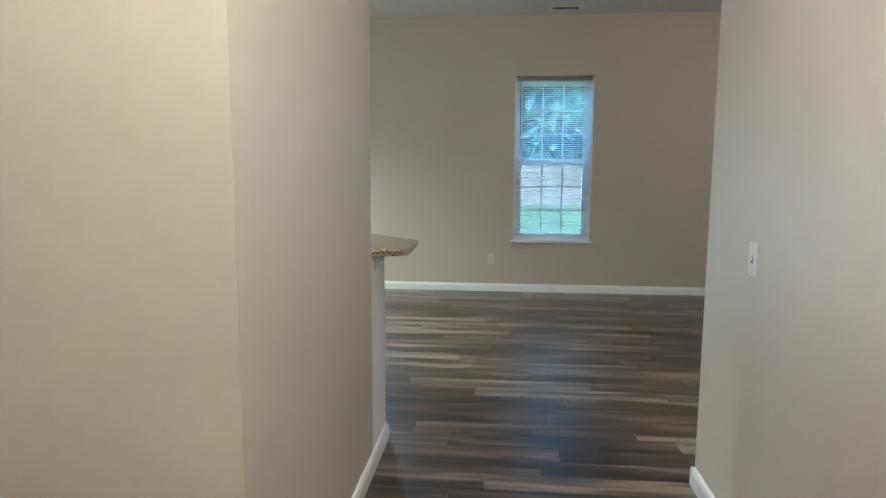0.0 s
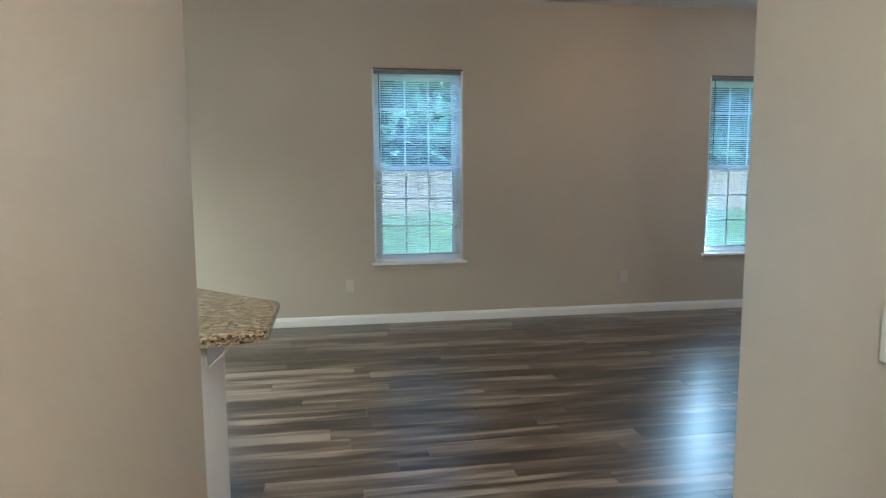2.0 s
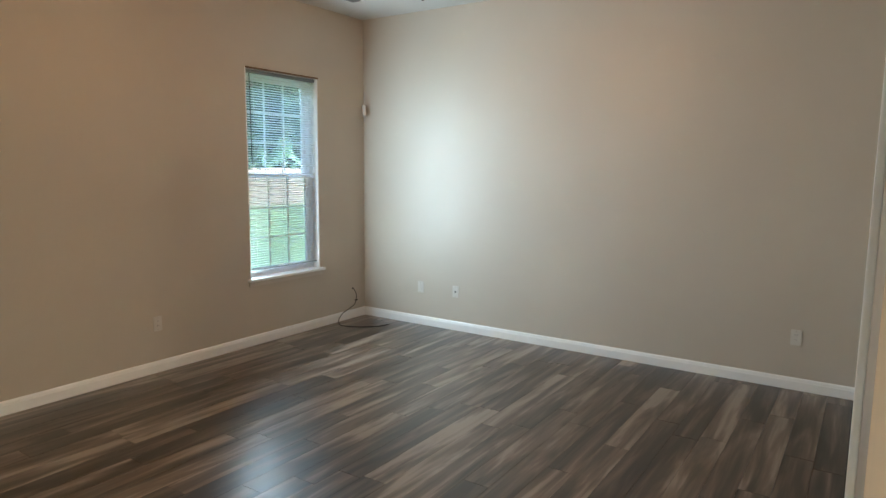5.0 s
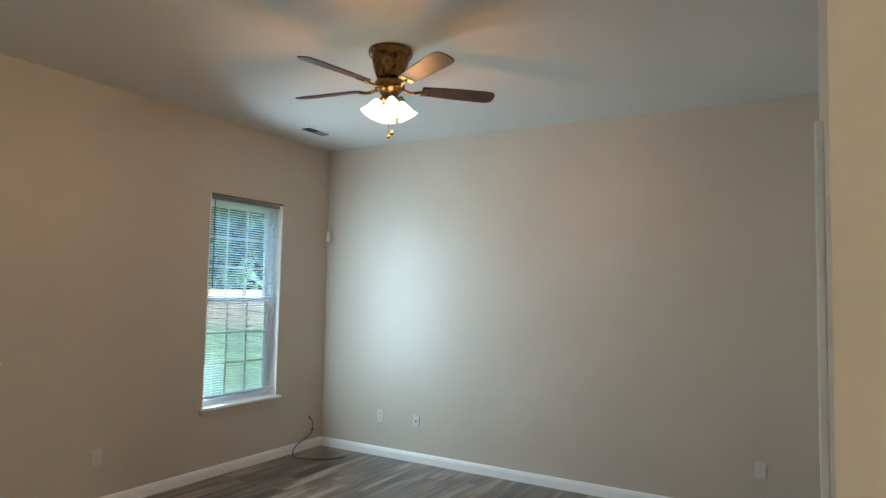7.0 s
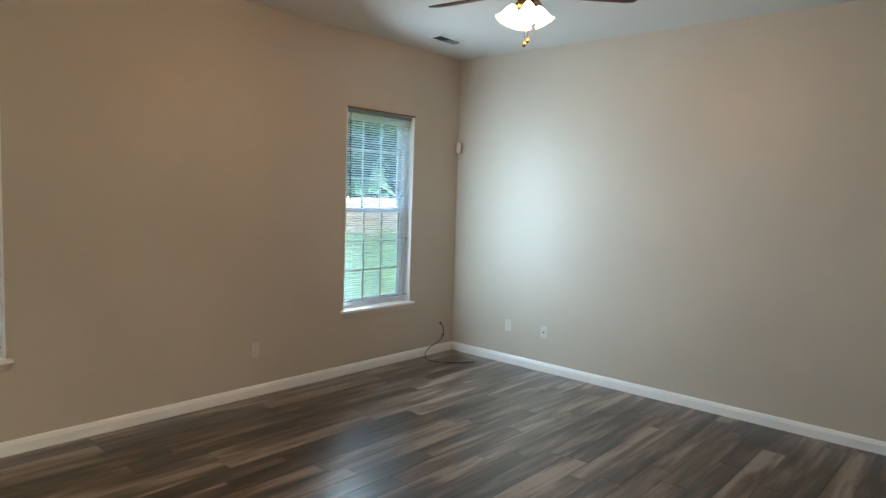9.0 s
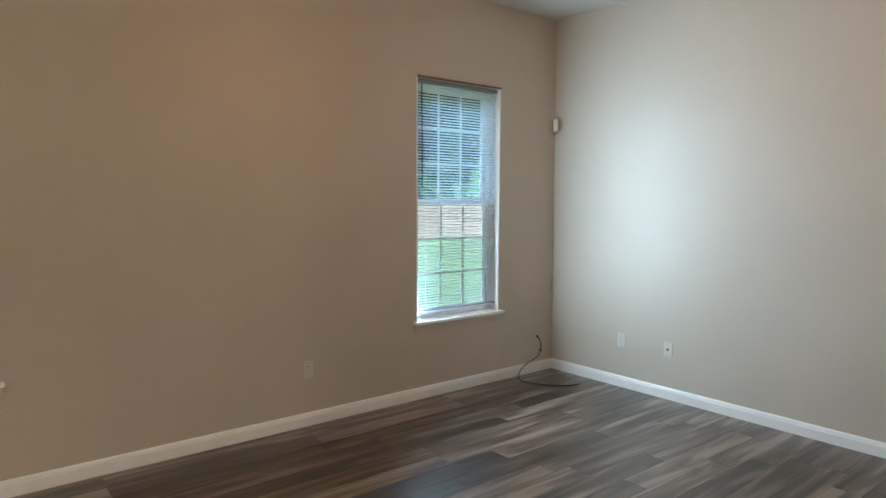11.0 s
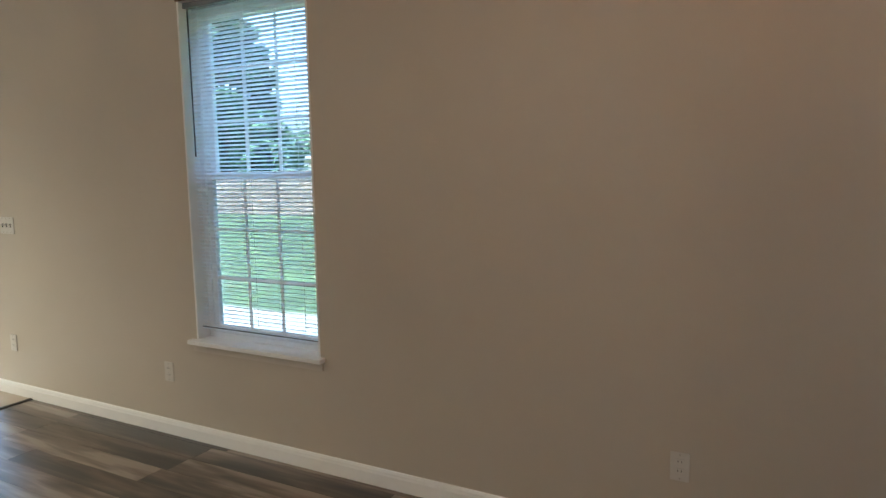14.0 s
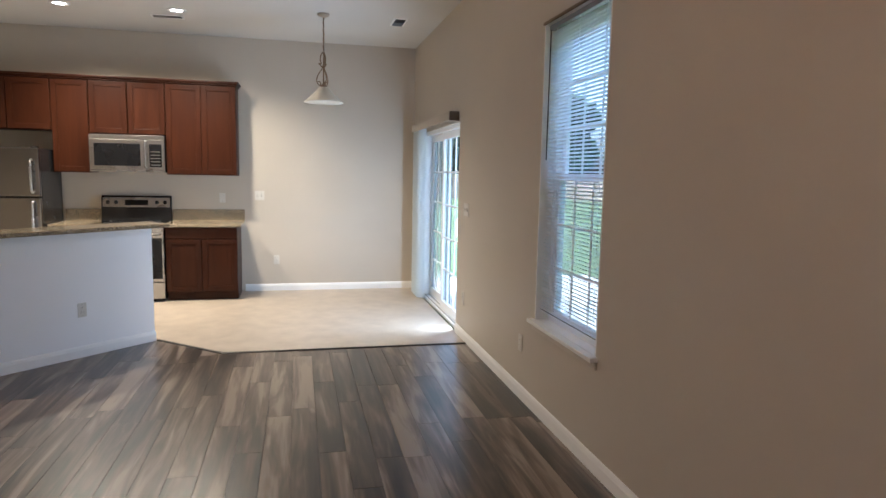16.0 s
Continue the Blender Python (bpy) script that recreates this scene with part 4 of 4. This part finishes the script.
def fridge():
    f = thing("refrigerator", (-3.85, 2.76, 0), "stainless top-freezer refrigerator with black sides", "refrigerator")
    a, b, x = 2.345, 3.172, -3.56
    part("cabinet", boxes(((XW + 0.03, a, 0.02), (x, b, 1.742)), bevel=0.006), BLACK, f)
    for nm, z0, z1 in (("freezer_door", 1.222, 1.752), ("fridge_door", 0.06, 1.208)):
        d = part(nm, boxes(((x + 0.004, a, z0), (x + 0.062, b, z1)), bevel=0.014), DARKSTEEL, f)
        hz = (z0 + 0.04, z0 + 0.40) if nm == "freezer_door" else (z1 - 0.55, z1 - 0.04)
        part("handle", tube(bmesh.new(), spline([(x + 0.06, b - 0.07, hz[0]), (x + 0.105, b - 0.07, hz[0] + 0.03), (x + 0.11, b - 0.07, (hz[0] + hz[1]) / 2), (x + 0.105, b - 0.07, hz[1] - 0.03), (x + 0.06, b - 0.07, hz[1])], 6), 0.013), STEEL, d)
    part("toe_grille", boxes(((x - 0.03, a + 0.02, 0.006), (x + 0.01, b - 0.02, 0.055)), bevel=0.003), BLACK, f)
    part("top_hinge", boxes(((x - 0.02, b - 0.08, 1.742), (x + 0.05, b - 0.02, 1.766)), bevel=0.004), BLACK, f)


fridge()

# ---- cable in the corner ----
cb = thing("coax_cable", (5.2, 7.2, 0.0), "black coax cable from the wall trailing on the floor", "cable")
part("cable_run", tube(bmesh.new(), spline([(5.30, YN - 0.002, 0.325), (5.315, YN - 0.018, 0.30), (5.33, YN - 0.025, 0.25), (5.325, YN - 0.024, 0.19), (5.29, YN - 0.03, 0.15), (5.20, YN - 0.04, 0.125), (5.08, YN - 0.05, 0.09), (5.00, YN - 0.075, 0.045), (4.96, YN - 0.12, 0.008), (4.955, YN - 0.20, 0.005), (5.0, 7.10, 0.005), (5.09, 6.98, 0.005), (5.18, 6.92, 0.005), (5.27, 6.90, 0.005)], 8), 0.0042), CABLE, cb)
part("cable_clip", box(bmesh.new(), (5.31, YN - 0.032, 0.19), (5.345, YN - 0.016, 0.202), 0.003), CABLE, cb)
part("cable_grommet", lathe(bmesh.new(), [(0, 0.012), (0.008, 0.012), (0.011, 0.0), (0, 0.0)], 12, Matrix.Translation((5.30, YN, 0.325)) @ pose(0, 0, 0, 90)), CABLE, cb)

# ---- kitchen floor and transition strips ----
KX = -1.30
bm = bmesh.new()
prism(bm, [(XW, YF + T), (HL - T, YF + T), (HL - T, 3.10), (hx - T * _r, hy - T * _r), (hx - 0.03, hy + 0.02), (KX, 5.27), (KX, YN), (XW, YN)], 0.0, 0.005)
solid("floor_kitchen", bm, VINYL_FLOOR, "beige mottled sheet vinyl kitchen floor", "floor", "structure")


def strip(a, b):
    a, b = Vector((*a, 0)), Vector((*b, 0))
    d = (b - a).normalized()
    n = Vector((-d.y, d.x, 0))
    bm = bmesh.new()
    prof = ((-0.02, 0.0005), (-0.018, 0.006), (-0.006, 0.0095), (0.006, 0.0095), (0.018, 0.006), (0.02, 0.0005))
    rows = [[bm.verts.new(p + n * u + Vector((0, 0, z))) for u, z in prof] for p in (a, b)]
    for i in range(len(prof)):
        j = (i + 1) % len(prof)
        bm.faces.new((rows[0][i], rows[0][j], rows[1][j], rows[1][i]))
    bm.faces.new(rows[0])
    bm.faces.new(rows[1][::-1])
    solid("transition_strip", bm, STRIP, "dark transition strip between planks and vinyl", "floor trim", "structure")


strip((hx + 0.012, hy + 0.035), (KX, 5.27))
strip((KX, 5.272), (KX, YN - 0.016))

# ---- outdoors ----


def rise(y):
    """Height of the lawn: level by the house, then a gentle bank up to the fence."""
    u = min(1.0, max(0.0, (y - 10.5) / 9.0))
    return -0.14 + 0.50 * u * u * (3 - 2 * u)


def ground():
    bm = bmesh.new()
    xs = [-3000, -400, -90, -50, -30] + [x * 2.0 for x in range(-12, 13)] + [30, 50, 90, 400, 3000]
    ys = [-3000, -400, -60, -4, 4, 7.55] + [8.0 + k * 0.9 for k in range(16)] + [24, 30, 40, 60, 90, 200, 600, 3000]
    grid = [[bm.verts.new((x, y, rise(y) + (0.03 * noise.noise(Vector((x * 0.3, y * 0.3, 0))) if 8 < y < 60 and abs(x) < 60 else 0))) for x in xs] for y in ys]
    for j in range(len(ys) - 1):
        for i in range(len(xs) - 1):
            bm.faces.new((grid[j][i], grid[j][i + 1], grid[j + 1][i + 1], grid[j + 1][i])).smooth = True
    return solid("ground", bm, GRASS, "mown green back lawn rising gently to the fence", "lawn", "structure")


ground()
solid("patio", box(bmesh.new(), (-5.4, YN + 0.175, -0.25), (0.4, 10.6, -0.06), 0.012), CONCRETE, "pale concrete patio slab outside the sliding door", "patio", "structure")


def fence(a, b, label):
    """A board fence from a to b, boards on the house side, rails and posts behind."""
    a, b = Vector((*a, 0)), Vector((*b, 0))
    d = (b - a).normalized()
    n = Vector((-d.y, d.x, 0))
    turn = math.atan2(d.y, d.x)
    ground_z = rise(max(a.y, b.y)) - 0.02
    f = thing("fence", (a.x, a.y, ground_z), label, "fence")
    bm = bmesh.new()
    box(bm, (-0.071, -0.009, 0), (0.071, 0.009, 1.22))
    bmesh.ops.bevel(bm, geom=[e for e in bm.edges if abs(e.verts[0].co.z - e.verts[1].co.z) > 1], offset=0.003, segments=1, affect="EDGES")
    board = finish(bm, "board", FENCE)
    length = (b - a).length
    for k in range(int(length / 0.155)):
        p = a + d * (0.08 + k * 0.155) + n * random.uniform(-0.004, 0.004)
        o = new("board", board)
        o.parent = f
        o.location = Vector((p.x, p.y, ground_z + random.uniform(-0.025, 0.015))) - ROOT[f]
        o.rotation_euler = (0, radians(random.uniform(-0.4, 0.4)), turn)
    to_world = Matrix.Translation((a.x, a.y, ground_z)) @ Matrix.Rotation(turn, 4, "Z")
    for z in (0.15, 0.55, 0.95):
        bm = boxes(((0, 0.014, z), (length, 0.05, z + 0.09)))
        bm.transform(to_world)
        part("rail", bm, FENCE, f)
    for k in range(int(length / 2.42) + 1):
        bm = boxes(((k * 2.42, 0.051, -0.2), (k * 2.42 + 0.09, 0.14, 1.24)), bevel=0.004)
        bm.transform(to_world)
        part("post", bm, FENCE, f)


fence((-27.0, 19.6), (19.0, 19.6), "weathered wooden privacy fence of upright boards")
fence((-27.0, 7.0), (-27.0, 19.5), "weathered wooden side fence meeting the back fence")


def crown_leaves(rng, centres, per, size, up=0.0):
    """Many small folded leaf clumps scattered through ellipsoids, as vertex and face lists."""
    vs, fs = [], []
    for cx, cy, cz, rx, ry, rz in centres:
        for _ in range(per):
            d = rng.normal(size=3)
            d /= np.linalg.norm(d)
            r = rng.uniform(0.45, 1.0) ** 0.5 * rng.uniform(0.8, 1.12)
            p = np.array((cx + rx * d[0] * r, cy + ry * d[1] * r, cz + rz * d[2] * r))
            a = rng.normal(size=3)
            a /= np.linalg.norm(a)
            b = np.cross(a, rng.normal(size=3))
            b /= np.linalg.norm(b)
            n = np.cross(a, b)
            s = size * rng.uniform(0.5, 1.35)
            k = len(vs)
            vs += [p - a * s, p + b * s * 0.55 + n * s * 0.2, p + a * s, p - b * s * 0.55 + n * s * 0.2]
            fs += [(k, k + 1, k + 2), (k, k + 2, k + 3)]
    return vs, fs


def mesh_from(name, vs, fs, material, parent):
    me = bpy.data.meshes.new(name)
    base = np.array(ROOT[parent])
    me.from_pydata([tuple(np.array(v) - base) for v in vs], [], fs)
    me.materials.append(material)
    o = new(name, me)
    o.parent = parent
    ROOT[o] = ROOT[parent]
    return o


def trunk(parent, x, y, z, h, r, limbs, rng, reach):
    bm = bmesh.new()
    pts = [(x + rng.uniform(-0.1, 0.1) * k, y + rng.uniform(-0.1, 0.1) * k, z + h * k / 5) for k in range(6)]
    rings = []
    for k, p in enumerate(pts):
        rr = r * (1.25 if k == 0 else 1 - 0.14 * k)
        rings.append([bm.verts.new((p[0] + rr * math.cos(a * math.pi / 4), p[1] + rr * math.sin(a * math.pi / 4), p[2])) for a in range(8)])
    for a, b in zip(rings, rings[1:]):
        for k in range(8):
            bm.faces.new((a[k], a[(k + 1) % 8], b[(k + 1) % 8], b[k]))
    bm.faces.new(rings[-1])
    t = part("trunk", bm, BARK, parent)
    for i in range(limbs):
        k = 2 + i % 4
        a = rng.uniform(0, 2 * math.pi)
        p = Vector(pts[k])
        q = p + Vector((math.cos(a) * reach * 0.6, math.sin(a) * reach * 0.6, h * 0.22))
        part("limb", tube(bmesh.new(), [p, p.lerp(q, 0.5) + Vector((0, 0, h * 0.03)), q], r * 0.28, 6), BARK, t)
    return t


def broadleaf(x, y, h, w, seed, per=1000, size=0.55):
    rng = np.random.default_rng(seed)
    z = rise(y) - 0.05
    t = thing("tree", (x, y, z), "tall leafy broadleaf tree beyond the back fence", "tree", "trees behind the fence")
    trunk(t, x, y, z, h * 0.7, 0.02 * h + 0.06, 6, rng, w)
    cs = []
    for i in range(16):
        a = rng.uniform(0, 2 * math.pi)
        d = w * rng.uniform(0.05, 0.75)
        zz = z + h * (0.14 + 0.78 * i / 15)
        s = w * rng.uniform(0.3, 0.52) * (1.15 - 0.5 * abs((zz - z) / h - 0.5))
        cs.append((x + d * math.cos(a), y + d * math.sin(a), zz, s, s, s * 0.8))
    vs, fs = crown_leaves(rng, cs, per, size)
    mesh_from("crown", vs, fs, LEAF, t)
    return t


def conifer(x, y, h, w, seed):
    rng = np.random.default_rng(seed)
    z = rise(y) - 0.05
    t = thing("pine_tree", (x, y, z), "tall dark conical evergreen tree beyond the fence", "tree")
    trunk(t, x, y, z, h * 0.9, 0.16, 4, rng, w * 0.5)
    cs = []
    for i in range(34):
        u = i / 33
        a = rng.uniform(0, 2 * math.pi)
        rad = w * (1 - u) ** 0.8 * rng.uniform(0.4, 0.8) + 0.1
        s = 0.35 + w * 0.42 * (1 - u)
        cs.append((x + rad * math.cos(a), y + rad * math.sin(a), z + h * (0.08 + 0.9 * u), s, s, s * 0.45))
    vs, fs = crown_leaves(rng, cs, 330, 0.27)
    mesh_from("crown", vs, fs, PINE, t)


for k, (x, y, h, w) in enumerate(((2.4, 24.0, 11.5, 3.9), (5.2, 23.6, 10.5, 3.6), (8.0, 24.5, 10.5, 3.9), (12.5, 25.5, 11.0, 4.0), (17.5, 26.0, 10.5, 4.0), (22.5, 27.5, 11.5, 4.4), (5.8, 29.0, 12.0, 4.2), (14.5, 31.0, 13.0, 4.6), (1.8, 30.0, 13.0, 4.2), (10.2, 27.5, 12.0, 4.2), (9.8, 33.0, 14.5, 4.6), (19.5, 33.0, 14.5, 4.8), (-28.0, 27.0, 9.0, 3.8), (28.5, 30.0, 12.5, 4.8), (-33.0, 10.0, 4.2, 2.0), (-34.5, 16.5, 4.6, 2.2), (-33.0, 21.5, 5.5, 2.4))):
    broadleaf(x, y, h, w, 100 + k)
conifer(-0.8, 25.0, 14.0, 3.6, 6)
conifer(-18.0, 25.5, 11.0, 3.4, 7)
conifer(-22.5, 27.5, 10.0, 3.0, 8)


def treeline():
    rng = np.random.default_rng(5)
    t = tagged(new("far_woods"), "long line of distant green woods", "woods", kind="stuff")
    ROOT[t] = Vector((0, 0, 0))
    cs = []
    x = -90.0
    while x < 60:
        s = rng.uniform(2.2, 4.2)
        cs.append((x, 78 + rng.uniform(-5, 5), rng.uniform(3.4, 6.8), s, s, s))
        cs.append((x + 1, 78 + rng.uniform(-5, 5), 1.8, s, s, s * 0.8))
        x += rng.uniform(1.6, 2.8)
    vs, fs = crown_leaves(rng, cs, 190, 0.55)
    o = mesh_from("woods_foliage", vs, fs, LEAF, t)
    tagged(o, kind="stuff")


treeline()


def far_house(x, y):
    z = rise(y)
    h = thing("house", (x, y, z), "distant pale sided house with grey shingle roof", "house")
    part("wall", boxes(((x - 6, y, z - 0.2), (x + 6, y + 8, z + 2.35))), SIDING, h)
    bm = bmesh.new()
    a = [(x - 6.4, y - 0.5, z + 2.3), (x + 6.4, y - 0.5, z + 2.3), (x + 6.4, y + 4, z + 3.5), (x - 6.4, y + 4, z + 3.5), (x - 6.4, y + 8.5, z + 2.3), (x + 6.4, y + 8.5, z + 2.3)]
    v = [bm.verts.new(p) for p in a]
    for q in ((0, 1, 2, 3), (3, 2, 5, 4), (0, 3, 4), (1, 5, 2), (0, 4, 5, 1)):
        bm.faces.new([v[i] for i in q])
    part("roof", bm, ROOFING, h)
    for dx in (-4, -1, 2.5):
        w = part("window", boxes(((x + dx, y - 0.05, z + 0.9), (x + dx + 1.2, y - 0.002, z + 2.1)), bevel=0.01), TRIM, h)
        part("pane", boxes(((x + dx + 0.08, y - 0.06, z + 0.98), (x + dx + 1.12, y - 0.051, z + 2.02))), BLACKGLASS, w)


far_house(-23.0, 44.0)

# ---- plank floor ----
PW, PL = 0.152, 1.22
PLANKS = {}


def plank_mesh(length, width):
    key = (round(length, 3), round(width, 3))
    if key not in PLANKS:
        bm = bmesh.new()
        L, W, c = key[0] / 2, key[1] / 2, 0.0007
        lv = [[bm.verts.new((sx * (L - i), sy * (W - i), z)) for sx, sy in ((-1, -1), (1, -1), (1, 1), (-1, 1))] for z, i in ((-0.008, 0.0004), (-0.0014, 0.0004), (0.0, 0.0004 + c))]
        for a, b in zip(lv, lv[1:]):
            for i in range(4):
                j = (i + 1) % 4
                bm.faces.new((a[i], a[j], b[j], b[i]))
        bm.faces.new(lv[2])
        PLANKS[key] = finish(bm, "plank", PLANK)
    return PLANKS[key]


def plank_floor():
    fl = solid("floor", boxes(((XF, YB, -0.1), (HR, YF, -0.009)), ((HL - T, YF, -0.1), (HR, YS, -0.009)), ((HL - T, YS, -0.1), (XE, 3.1, -0.009)), ((-2.2, 3.1, -0.1), (XE, YN, -0.009)), ((XW, YF + T, -0.1), (HL - T, 3.1, -0.009)), ((XW, 3.1, -0.1), (-2.2, YN, -0.009))), STRIP, "grey-brown wood-look plank floor", "floor", "structure")
    rng = random.Random(11)
    y = YB
    while y < YN - 0.01:
        w = min(PW, YN - y)
        ym = y + w / 2
        if ym < YF:
            x0, x1 = XF, HR
        elif ym < YS:
            x0, x1 = HL - 0.02, HR
        elif ym < 3.15:
            x0, x1 = HL - 0.03, XE
        elif ym < hy + 0.02:
            x0, x1 = HL + 3.15 - ym - 0.088, XE
        elif ym < 5.3:
            x0, x1 = -2.0 + max(0, ym - 4.75), XE
            x0 = max(x0, hx - 0.08)
        else:
            x0, x1 = KX - 0.02, XE
        x = x0 - rng.uniform(0.1, 1.1)
        while x < x1:
            a, b = max(x, x0), min(x + PL, x1)
            if b - a > 0.04:
                o = new("plank", plank_mesh(b - a, w))
                o.parent = fl
                o.location = ((a + b) / 2, ym, rng.uniform(-0.0004, 0.0))
            x += PL
        y += PW


plank_floor()
